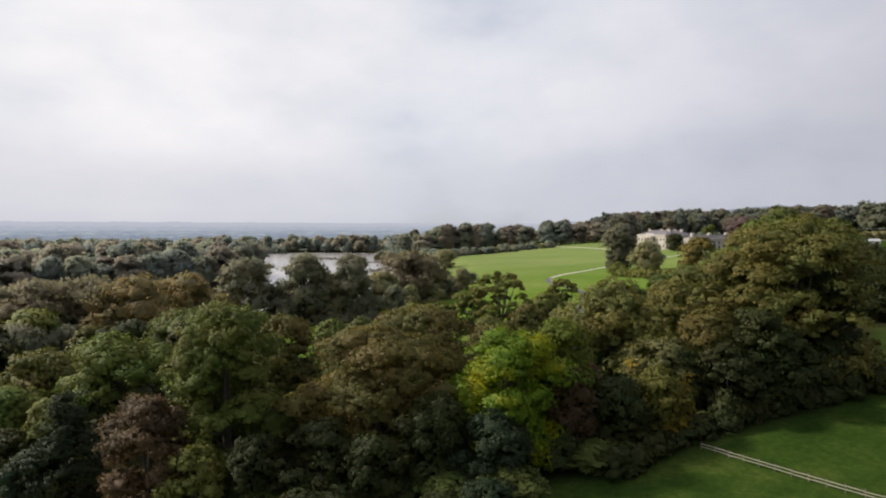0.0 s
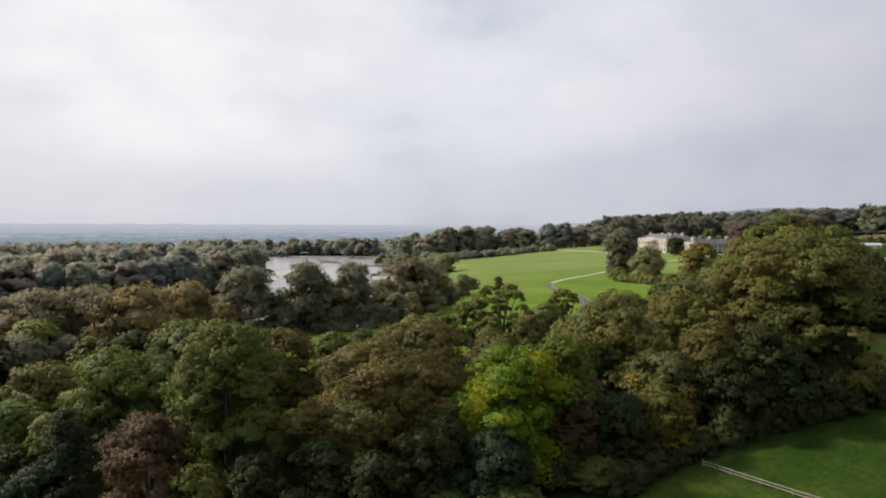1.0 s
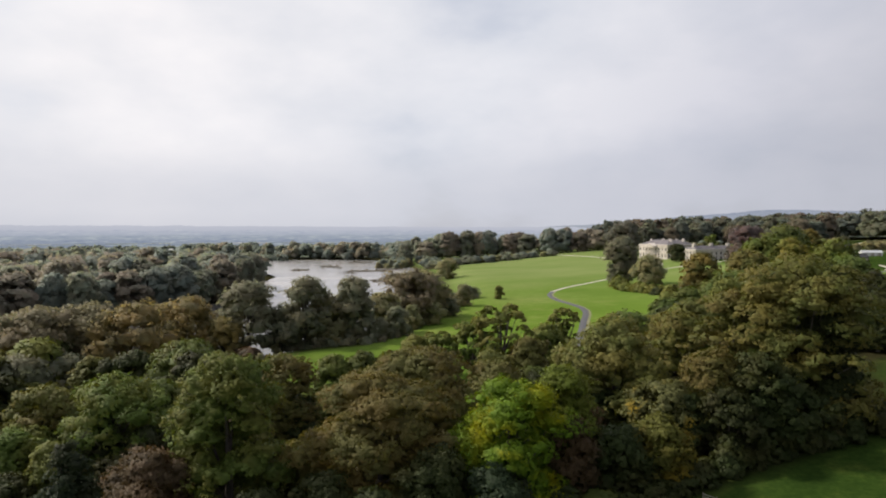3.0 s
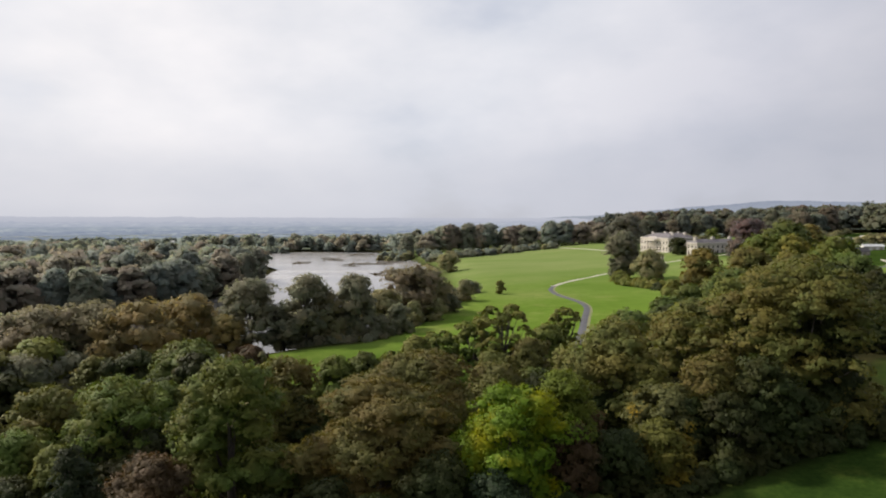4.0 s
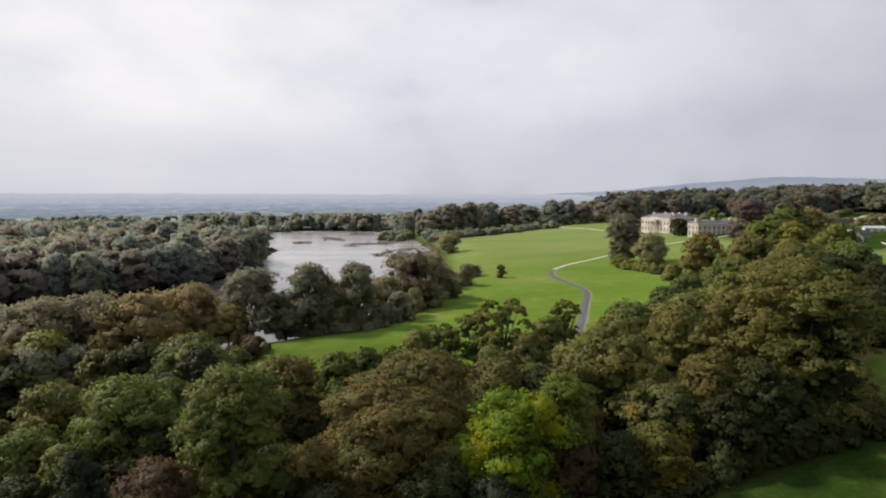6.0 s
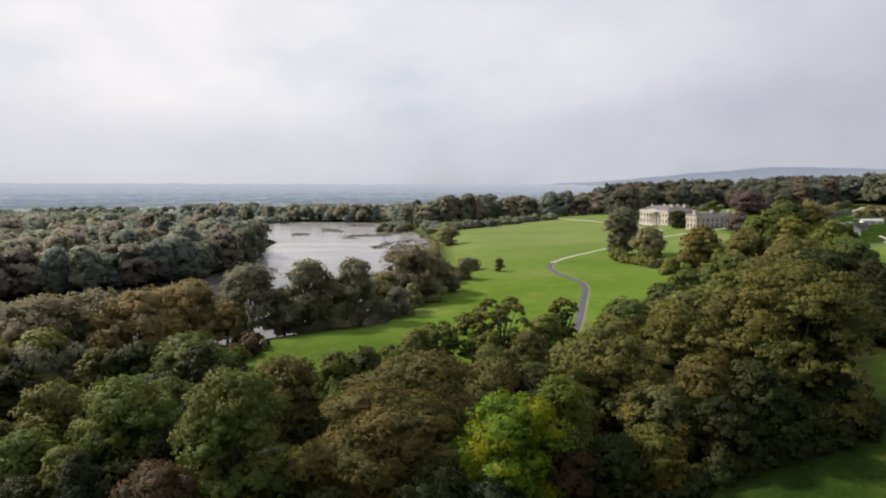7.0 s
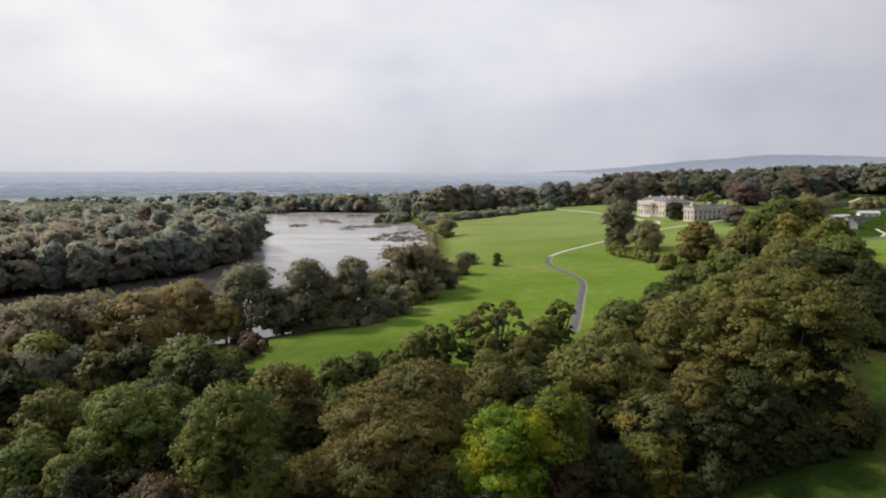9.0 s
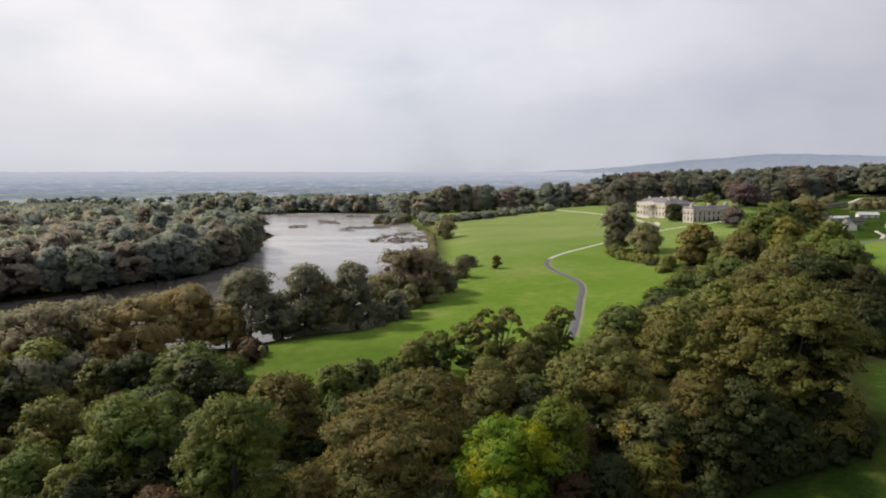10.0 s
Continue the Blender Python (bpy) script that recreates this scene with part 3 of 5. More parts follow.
def crown_points(rng, style, tall, wide, leaf):
    """Leaves of a crown: boughs spread over the outline, clumps of twigs over the boughs, leaf sprays over the clumps."""
    foot, count, size, flat, density, even = STYLES[style]
    far_off = leaf > 0.58
    lobe_r = wide * size
    count = max(4, int(count * np.clip(tall / (2.2 * wide), 0.6, 1.5)))
    u = (rng.permutation(count) + rng.uniform(0, 1, count)) / count
    u[:3] = rng.uniform(0.85, 0.99, 3)
    if style == "sparse":
        u *= 0.92
    turn = np.arange(count) * 2.39996 + rng.uniform(0, 0.9, count)
    lean = 1 + 0.13 * np.sin(turn * 2 + rng.uniform(0, 6)) + 0.10 * np.sin(turn * 3 + rng.uniform(0, 6)) + 0.09 * np.sin(5 * u + turn + rng.uniform(0, 6))
    rl = lobe_r * rng.uniform(0.5, 1.42, count)
    if style == "fir":
        rl *= 1.15 - 0.6 * u
    reach = np.maximum(outline(style, u) * lean * wide - rl * 0.7, 0) * rng.uniform(even, 1.06, count)
    z0, z1 = tall * foot, tall - lobe_r * flat * 0.8
    low = lobe_r * flat * 0.5
    centre = np.stack([reach * np.cos(turn), reach * np.sin(turn), z0 + low + (z1 - z0 - low) * u], 1)
    squash = np.array([1, 1, flat])
    clump = min(max(0.62, 2.3 * leaf), 0.55 * lobe_r)
    many = 6 if style in ("far", "clump") else 12 if far_off else 19
    share = np.maximum((2.6 * np.pi * rl ** 2 * (0.45 + 0.55 * flat) * density / (1.9 * clump * clump)).astype(int), 4)
    where = np.repeat(np.arange(count), share)
    way = sphere_points(rng, len(where))
    way[:, 2] = np.where(way[:, 2] < -0.40, -way[:, 2], way[:, 2])
    p = centre[where] + way * squash * (rl[where] * rng.uniform(0.78, 1.16, len(where)))[:, None]
    keep = p[:, 2] > 0.2
    for k in range(count):
        q = (p - centre[k]) / (squash * rl[k])
        keep &= (where == k) | ((q * q).sum(1) > 0.60)
    p, way = p[keep], way[keep]
    girth = clump * rng.uniform(0.45, 1.5, len(p))
    p, way, girth = (np.repeat(v, many, 0) for v in (p, way, girth))
    d = sphere_points(rng, len(p))
    side = (d * way).sum(1)
    d = np.where((side < -0.25)[:, None], d - 2 * side[:, None] * way, d)
    d[:, 2] = np.where(d[:, 2] < -0.5, -d[:, 2], d[:, 2])
    sprig = 0.48 if style == "layer" else 0.66
    p = p + d * np.array([1.12, 1.12, sprig]) * (girth * rng.uniform(0.55, 1.12, len(p)))[:, None]
    p[:, 2] -= 0.30 * girth * (d[:, :2] ** 2).sum(1)          # clumps droop at their rims
    out = unit(p - np.array([0, 0, tall * 0.35]))
    mass = style in ("far", "clump") or leaf > 1.3
    soft = unit(d * (0.22 if mass else 0.40 if far_off else 0.62) + way * (0.40 if mass else 0.50) + out * (0.75 if mass else 0.45 if far_off else 0.28) + np.array([0, 0, 0.14]) + rng.normal(0, 0.10, p.shape))
    n = unit(soft + rng.normal(0, 0.36, p.shape))
    t = unit(np.cross(n, rng.normal(0, 1, p.shape)))
    b = np.cross(n, t)
    s = (leaf * rng.uniform(0.5, 1.35, len(p)))[:, None]
    droop = n * s * rng.uniform(0.05, 0.35, len(p))[:, None]
    leaves = np.stack([p - t * s * 0.70 - droop, p - b * s * 0.48 + t * s * 0.40, p + b * s * 0.48 + t * s * 0.40 - droop * 0.5], 1)
    if style == "clump":
        core, face = heart(rng, style, wide, z0, z1, 5, 7)
        leaves, soft = np.concatenate([leaves, core]), np.concatenate([soft, face])
    if style not in ("clump", "sparse"):
        mound, face = domes(rng, centre, rl * (0.78 if far_off else 0.56 if style == "layer" else 0.64), flat, 4 if style == "far" else 3, 7 if style == "far" else 6)
        if mass:
            face = face + 0.7 * (mound - np.array([0, 0, tall * 0.35])) / (wide + 0.1)
            face /= np.linalg.norm(face, axis=2)[..., None]
        leaves, soft = np.concatenate([leaves, mound]), np.concatenate([np.repeat(soft[:, None], 3, 1), face])
    return leaves, centre, soft


def trunk_object(rng, style, tall, wide, centre, parent):
    verts, faces = [], []
    r = max(0.12, 0.022 * tall + 0.012 * wide)
    bend = rng.normal(0, 0.02 * tall, 2)
    high = 0.78 * tall if style != "bush" else 0.5 * tall
    path = [(bend[0] * k * k, bend[1] * k * k, high * k - 0.4 * (k == 0)) for k in np.linspace(0, 1, 6)]
    tube(verts, faces, path, [r * f for f in (1.5, 1.0, 0.85, 0.65, 0.4, 0.15)])
    picks = rng.permutation(len(centre))[: (30 if style == "sparse" else 8)]
    for k in picks:
        c = centre[k]
        start = np.array(path[2]) * (0.6 + 0.5 * rng.uniform())
        start[2] = min(start[2], c[2] * 0.8)
        mid = start * 0.45 + c * 0.55 + np.array([0, 0, -0.05 * tall])
        tube(verts, faces, [start, mid, c], [r * 0.42, r * 0.26, r * 0.06], 5)
    ob = mesh_object("trunk", verts, faces, BARK, parent, smooth=True)
    return ob


def make_tree(x, y, tall, wide, style, tint, seed, leaf=None, place=None):
    """A tree: an empty at its foot, with trunk and crown."""
    rng = np.random.default_rng(seed)
    kind = {"fir": "conifer_tree", "bush": "bush"}.get(style, "tree")
    if leaf is None:
        leaf = min(max(0.28, 0.0034 * math.hypot(x, y)) if y < 125 else 0.0035 * math.hypot(x, y), 0.08 * wide + 0.20)
    tree = new(kind)
    points, centre, soft = crown_points(rng, style, tall, wide, leaf)
    crown = new("crown", leaf_mesh("crown", points, LEAF[tint], soft))
    crown.parent = tree
    trunk_object(rng, style, tall, wide, centre, tree)
    tree.matrix_world = pose(x, y, ground_z(x, y) - 0.1)
    what = {"bush": "spreading bush", "conifer_tree": "conical evergreen tree"}.get(kind, "broadleaf tree")
    if style == "sparse":
        what = "open-branched oak"
    tagged(tree, f"{what} with {LEAVES[tint][2]} {place or 'in the wood'}", "bush" if kind == "bush" else "tree")
    return tree


NEAR_TREES = [
    (8.8, 83, 18.2, 7.6, 'billow', 'lime'),
    (16.8, 89, 17.9, 5.3, 'billow', 'spring'),
    (-9.0, 86, 19.2, 11.2, 'layer', 'bronze'),
    (-4.5, 101, 18.6, 10.7, 'layer', 'olive'),
    (-28.7, 83, 24.5, 7.1, 'billow', 'fresh'),
    (-27.9, 108, 17.0, 6.0, 'billow', 'olive'),
    (-54.3, 104, 15.4, 8.6, 'billow', 'fresh'),
    (-76.4, 119, 10.3, 7.0, 'billow', 'olive'),
    (-75.4, 110, 5.8, 5.9, 'billow', 'fresh'),
    (-51.6, 85, 14.3, 6.2, 'fir', 'blue'),
    (-36.3, 77, 15.4, 6.0, 'billow', 'rust'),
    (17.0, 84, 12.2, 3.5, 'tall', 'russet'),
    (24.0, 87, 9.3, 5.0, 'billow', 'dark'),
    (34.6, 99, 11.1, 5.9, 'billow', 'gold'),
    (30.3, 88, 9.6, 4.3, 'billow', 'mustard'),
    (30.3, 112, 18.1, 8.8, 'billow', 'olive'),
    # low filler trees, mostly in the tints that carry shade
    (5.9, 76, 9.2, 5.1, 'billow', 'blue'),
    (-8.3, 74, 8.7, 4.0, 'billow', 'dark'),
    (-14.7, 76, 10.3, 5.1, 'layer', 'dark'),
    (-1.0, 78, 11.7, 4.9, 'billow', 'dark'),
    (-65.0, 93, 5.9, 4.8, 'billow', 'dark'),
    (-69.5, 100, 9.4, 4.5, 'billow', 'fresh'),
    (-60.6, 96, 9.0, 3.4, 'billow', 'moss'),
    (-78.2, 104, 10.0, 4.7, 'billow', 'olive'),
    (-29.0, 73, 9.8, 3.9, 'billow', 'moss'),
    (-22.7, 75, 9.7, 4.0, 'billow', 'dark'),
    (-55.1, 84, 6.8, 3.8, 'billow', 'blue'),
]
BEECH_SIDE = [
    (60.2, 107, 27.3, 11.9, 'layer', 'beech'),
    (51.8, 112, 21.7, 7.5, 'layer', 'beech'),
    (42.4, 100, 15.1, 5.9, 'billow', 'beech'),
    # lower trees by the meadow, dark tint holding their shaded side
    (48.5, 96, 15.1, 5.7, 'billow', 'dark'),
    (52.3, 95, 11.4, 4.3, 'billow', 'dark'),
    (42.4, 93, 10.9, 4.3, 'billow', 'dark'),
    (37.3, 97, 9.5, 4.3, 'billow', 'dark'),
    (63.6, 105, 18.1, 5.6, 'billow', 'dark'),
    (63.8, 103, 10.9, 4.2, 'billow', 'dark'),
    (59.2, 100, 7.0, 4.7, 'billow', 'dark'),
    (50.6, 137, 13.1, 8.1, 'billow', 'beech'),
    (34.0, 106, 12.6, 4.6, 'billow', 'moss'),
    (100.0, 150, 14.2, 6.0, 'billow', 'dark'),
    (56.7, 140, 14.6, 7.5, 'billow', 'green'),
]
MIDDLE_TREES = [
    (12.6, 139, 18.4, 6.4, 'sparse', 'moss'),
    (6.5, 142, 14.6, 5.2, 'sparse', 'fresh'),
    (-1.6, 147, 11.4, 5.3, 'sparse', 'moss'),
    (9.7, 128, 10.0, 4.8, 'billow', 'olive'),
    (28.4, 150, 14.8, 3.8, 'sparse', 'moss'),
    (23.2, 143, 11.9, 4.4, 'billow', 'moss'),
    (17.9, 132, 10.9, 5.0, 'billow', 'olive'),
    (9.5, 118, 10.8, 6.3, 'billow', 'olive'),
    (47.8, 163, 9.9, 6.6, 'billow', 'green'),
    (-32.5, 116, 13.0, 5.2, 'billow', 'olive'),
    (-21.8, 122, 12.4, 4.2, 'billow', 'fresh'),
    (-16.9, 126, 11.6, 4.4, 'billow', 'green'),
    (-11.0, 128, 11.0, 4.2, 'billow', 'fresh'),
    (-6.6, 134, 12.6, 4.1, 'billow', 'moss'),
    (-1.0, 138, 12.6, 4.2, 'sparse', 'fresh'),
    (-71.1, 142, 10.7, 6.4, 'billow', 'dark'),
    (-79.8, 141, 10.4, 4.8, 'billow', 'olive'),
    (-55.8, 138, 11.7, 9.3, 'billow', 'green'),
    (-57.9, 125, 7.7, 5.6, 'billow', 'dark'),
    (-47.2, 128, 9.0, 6.3, 'billow', 'dark'),
    (-52.9, 118, 9.0, 5.8, 'billow', 'green'),
    (-51.1, 128, 11.8, 4.6, 'billow', 'dark'),
    (-51.5, 150, 6.0, 3.2, 'bush', 'russet'),
]
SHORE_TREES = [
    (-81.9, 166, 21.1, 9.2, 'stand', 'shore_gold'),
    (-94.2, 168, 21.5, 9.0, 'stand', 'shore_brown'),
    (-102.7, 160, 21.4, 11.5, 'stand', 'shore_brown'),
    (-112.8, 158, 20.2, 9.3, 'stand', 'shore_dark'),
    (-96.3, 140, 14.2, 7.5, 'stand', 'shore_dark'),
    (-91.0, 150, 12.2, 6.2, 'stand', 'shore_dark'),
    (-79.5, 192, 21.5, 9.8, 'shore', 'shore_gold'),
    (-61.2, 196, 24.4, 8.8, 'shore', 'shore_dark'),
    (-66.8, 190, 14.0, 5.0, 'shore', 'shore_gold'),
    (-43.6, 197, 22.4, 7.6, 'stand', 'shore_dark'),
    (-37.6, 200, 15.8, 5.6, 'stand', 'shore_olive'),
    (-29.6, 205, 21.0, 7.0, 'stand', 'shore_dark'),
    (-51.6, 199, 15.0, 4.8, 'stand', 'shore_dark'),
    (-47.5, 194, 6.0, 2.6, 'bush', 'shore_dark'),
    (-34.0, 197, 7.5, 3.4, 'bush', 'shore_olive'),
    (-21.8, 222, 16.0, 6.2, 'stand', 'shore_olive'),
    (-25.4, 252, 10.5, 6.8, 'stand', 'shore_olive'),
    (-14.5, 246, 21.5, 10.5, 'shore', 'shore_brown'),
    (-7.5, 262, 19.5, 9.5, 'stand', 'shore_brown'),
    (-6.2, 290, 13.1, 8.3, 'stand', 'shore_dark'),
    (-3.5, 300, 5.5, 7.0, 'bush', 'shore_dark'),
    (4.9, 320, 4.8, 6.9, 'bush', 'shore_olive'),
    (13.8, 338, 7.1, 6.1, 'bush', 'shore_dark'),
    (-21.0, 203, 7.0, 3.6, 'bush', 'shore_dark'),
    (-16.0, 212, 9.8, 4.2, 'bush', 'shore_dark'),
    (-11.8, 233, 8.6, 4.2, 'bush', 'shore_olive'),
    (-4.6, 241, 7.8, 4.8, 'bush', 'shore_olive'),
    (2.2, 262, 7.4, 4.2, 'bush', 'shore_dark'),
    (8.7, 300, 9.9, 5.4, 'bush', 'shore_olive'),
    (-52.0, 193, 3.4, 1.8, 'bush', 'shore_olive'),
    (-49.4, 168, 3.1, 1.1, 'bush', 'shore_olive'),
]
LAWN_TREES = [
    (28.2, 326, 6.8, 2.6, 'bush', 'moss'),
    (1.5, 520, 15.5, 8.6, 'stand', 'shore_olive'),
    (105.1, 372, 28.0, 9.2, 'tall', 'shore_dark'),
    (114.7, 352, 16.5, 9.2, 'tall', 'shore_olive'),
    (189.7, 515, 13.4, 8.8, 'billow', 'dark'),
    (122.0, 300, 18.3, 10.2, 'billow', 'amber'),
    (181.0, 640, 32.9, 19.5, 'billow', 'dusk'),
    (290.0, 602, 21.0, 18.5, 'billow', 'copper'),
    (236.4, 560, 17.6, 7.0, 'bush', 'fresh'),
    (204.0, 440, 14.4, 7.9, 'billow', 'grey'),
    (108.9, 250, 13.4, 4.5, 'bush', 'fresh'),
    (-46.7, 770, 27.1, 10.4, 'billow', 'far_green'),
    (97.5, 352, 7.0, 6.3, 'bush', 'moss'),
    (102.0, 325, 2.3, 4.7, 'bush', 'moss'),
    (107.2, 310, 1.5, 6.7, 'bush', 'dark'),
]
RIGHT_TREES = [
    (140.2, 262, 28.4, 12.2, 'billow', 'green'),
    (164.0, 285, 25.7, 7.7, 'billow', 'amber'),
    (124.8, 245, 25.4, 9.9, 'billow', 'fresh'),
    (130.9, 238, 23.9, 7.5, 'billow', 'lime2'),
    (133.5, 216, 22.3, 10.7, 'billow', 'fresh'),
    (132.7, 205, 16.6, 8.3, 'billow', 'green'),
    (104.1, 215, 21.7, 9.3, 'billow', 'olive'),
    (108.7, 195, 18.7, 10.8, 'billow', 'olive'),
    (87.2, 190, 16.8, 7.7, 'billow', 'green'),
    (102.7, 170, 17.3, 9.1, 'billow', 'dark'),
    (83.7, 160, 18.9, 8.6, 'billow', 'olive'),
    (65.6, 145, 18.0, 6.5, 'billow', 'moss'),
    (77.5, 200, 11.6, 7.2, 'billow', 'green'),
    (65.2, 185, 9.5, 6.3, 'billow', 'green'),
    (111.8, 165, 14.7, 5.9, 'billow', 'dark'),
    (96.6, 140, 13.5, 5.6, 'billow', 'dark'),
    (231.7, 400, 19.2, 12.2, 'billow', 'shore_olive'),
    (88.9, 210, 12.6, 5.6, 'bush', 'fresh'),
]


seed = 11
for rows, place in ((NEAR_TREES, "at the wood's edge"), (BEECH_SIDE, "beside the meadow"), (MIDDLE_TREES, "near the lawn"),
                    (SHORE_TREES, "on the lake shore"), (LAWN_TREES, "on the open lawn"), (RIGHT_TREES, "below the house")):
    for x, y, tall, wide, style, tint in rows:
        seed += 1
        make_tree(x, y, tall, wide, style, tint, seed, place=place)


# woods further off: a handful of tree shapes, each planted many times
def make_kinds(tints, tall, wide, leaf, styles, seed):
    kinds = []
    for k, tint in enumerate(tints):
        kinds.append(make_tree(0, -150 - 30 * k, tall, wide, styles[k % len(styles)], tint, seed + k, leaf))
    return kinds


def inside(poly, x, y):
    hit = False
    for (ax, ay), (bx, by) in zip(poly, poly[1:] + poly[:1]):
        if (ay > y) != (by > y) and x < (bx - ax) * (y - ay) / (by - ay) + ax:
            hit = not hit
    return hit


def plant(poly, step, kinds, low, high, wide, place, seed, group):
    """Plants a wood: jittered rows within a polygon."""
    rng = random.Random(seed)
    xs, ys = [p[0] for p in poly], [p[1] for p in poly]
    y = min(ys)
    row = 0
    spots = []
    while y < max(ys):
        x = min(xs) + (row % 2) * step / 2
        while x < max(xs):
            px, py = x + rng.uniform(-0.32, 0.32) * step, y + rng.uniform(-0.32, 0.32) * step
            if inside(poly, px, py):
                spots.append((px, py))
            x += step
        y += step * 0.87
        row += 1
    for px, py in spots:
        k = rng.randrange(len(kinds))
        src, (tall0, wide0) = kinds[k]
        tall, w = rng.uniform(low, high), wide * rng.uniform(0.8, 1.2)
        ob = copy_thing(src, pose(px, py, ground_z(px, py) - 0.1, 0, 0, rng.uniform(0, 360)))
        ob.scale = (w / wide0, w / wide0, tall / tall0)
        ob["label"] = src["label"].replace("in the wood", place)
        ob["group"] = group
    return len(spots)


def kinds_of(tints, tall, wide, leaf, styles, seed):
    return [(ob, (tall, wide)) for ob in make_kinds(tints, tall, wide, leaf, styles, seed)]


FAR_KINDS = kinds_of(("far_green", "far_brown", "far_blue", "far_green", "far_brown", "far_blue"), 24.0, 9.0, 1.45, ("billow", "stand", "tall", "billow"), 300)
MID_KINDS = kinds_of(("dark", "green", "olive", "moss", "dusk"), 12.0, 6.0, 0.82, ("billow",), 330)
# undergrowth, mostly in the tints that carry shade
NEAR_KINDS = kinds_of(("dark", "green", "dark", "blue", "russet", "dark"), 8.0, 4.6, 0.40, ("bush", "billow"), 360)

SMALL_KINDS = kinds_of(("far_green", "shore_olive", "far_blue"), 8.0, 5.0, 1.6, ("bush",), 410)
HOUSE_KINDS = kinds_of(("upland_green", "upland_brown", "upland_blue", "upland_green"), 24.0, 9.0, 1.5, ("billow", "stand", "tall"), 390)

# spit: its water front tree by tree, the wood behind it as one mass further down
plant([(-127, 402), (-131, 360), (-150, 325), (-181, 288), (-292, 220), (-312, 250), (-198, 314), (-172, 348), (-154, 372), (-149, 410), (-158, 505), (-143, 475)], 13, FAR_KINDS, 17, 27, 8.6, "on the wooded spit", 1, "spit wood")
plant([(-62, 880), (-30, 800), (20, 790), (60, 800), (125, 760), (185, 735), (190, 752), (128, 778), (62, 820), (-24, 826)], 16, FAR_KINDS, 21, 34, 10.5, "behind the upper lawn", 3, "lawn belt")
plant([(196, 700), (250, 712), (320, 716), (330, 640), (380, 640), (420, 672), (440, 700), (330, 742), (250, 745), (194, 735)], 15, HOUSE_KINDS, 19, 29, 9.5, "behind the house", 4, "house wood")
plant([(205, 668), (300, 690), (308, 700), (204, 684)], 9, SMALL_KINDS, 4, 8, 5, "below the wood", 15, "house shrubs")
plant([(66, 135), (100, 150), (140, 230), (150, 270), (128, 272), (96, 235), (72, 190), (52, 175)], 12.5, MID_KINDS, 8, 12, 6.4, "below the house", 6, "lower wood")
plant([(-64, 92), (-20, 96), (20, 100), (36, 108), (36, 136), (14, 124), (-18, 116), (-48, 122), (-70, 130)], 9.5, NEAR_KINDS, 5, 8.5, 5.0, "at the wood's edge", 7, "undergrowth")
plant([(-24, 68), (8, 67), (22, 77), (32, 90), (14, 94), (-20, 92)], 7.5, NEAR_KINDS, 3.0, 5.0, 4.0, "at the wood's foot", 14, "undergrowth")
plant([(-200, 168), (-120, 150), (-100, 130), (-84, 120), (-95, 175), (-130, 178)], 11, MID_KINDS, 9, 15, 6.8, "on the lake shore", 8, "shore wood")
plant([(-14, 655), (10, 640), (60, 690), (130, 720), (122, 738), (50, 712), (0, 680)], 10, SMALL_KINDS, 5, 8, 5.4, "in a young plantation", 9, "plantation")

# ---------------------------------------------------------------- the house
def wall_with_openings(bm, width, tall, openings, reveal=0.28):
    """A wall face in the plane y = 0 (facing -y), with recessed openings (x0, x1, z0, z1)."""
    xs = sorted({0.0, width, *(v for o in openings for v in o[:2])})
    zs = sorted({0.0, tall, *(v for o in openings for v in o[2:])})
    for xa, xb in zip(xs, xs[1:]):
        for za, zb in zip(zs, zs[1:]):
            mx, mz = (xa + xb) / 2, (za + zb) / 2
            if any(o[0] < mx < o[1] and o[2] < mz < o[3] for o in openings):
                continue
            bm.faces.new([bm.verts.new(p) for p in ((xa, 0, za), (xb, 0, za), (xb, 0, zb), (xa, 0, zb))])
    for x0, x1, z0, z1 in openings:
        ring = [(x0, z0), (x1, z0), (x1, z1), (x0, z1)]
        for (ax, az), (bx, bz) in zip(ring, ring[1:] + ring[:1]):
            bm.faces.new([bm.verts.new(p) for p in ((ax, 0, az), (bx, 0, bz), (bx, reveal, bz), (ax, reveal, az))])


def make_window(parent, m, w, tall, hood):
    """A sash window in its reveal: frame, panes, sill, and a hood over it where there is one."""
    window = new("window")
    window.parent = parent
    window.matrix_local = m
    bm = bmesh.new()
    box(bm, 0, w, 0.26, 0.29, 0, tall)
    part("pane", bm, GLASS, window)
    bm = bmesh.new()
    for a, b in ((0, 0.05), (w - 0.05, w), (w / 2 - 0.015, w / 2 + 0.015)):
        box(bm, a, b, 0.20, 0.257, 0, tall)
    for z in (0, tall / 2 - 0.025, tall - 0.05):
        box(bm, 0.05, w - 0.05, 0.205, 0.256, z, z + 0.05)
    part("window_frame", bm, PAINT, window)
    bm = bmesh.new()
    box(bm, -0.15, w + 0.15, -0.14, 0.19, -0.20, 0.0)
    part("window_sill", bm, TRIMSTONE, window)
    if hood:
        bm = bmesh.new()
        box(bm, -0.2, w + 0.2, -0.18, -0.002, tall + 0.12, tall + 0.34)
        part("hood", bm, TRIMSTONE, window)
    return window


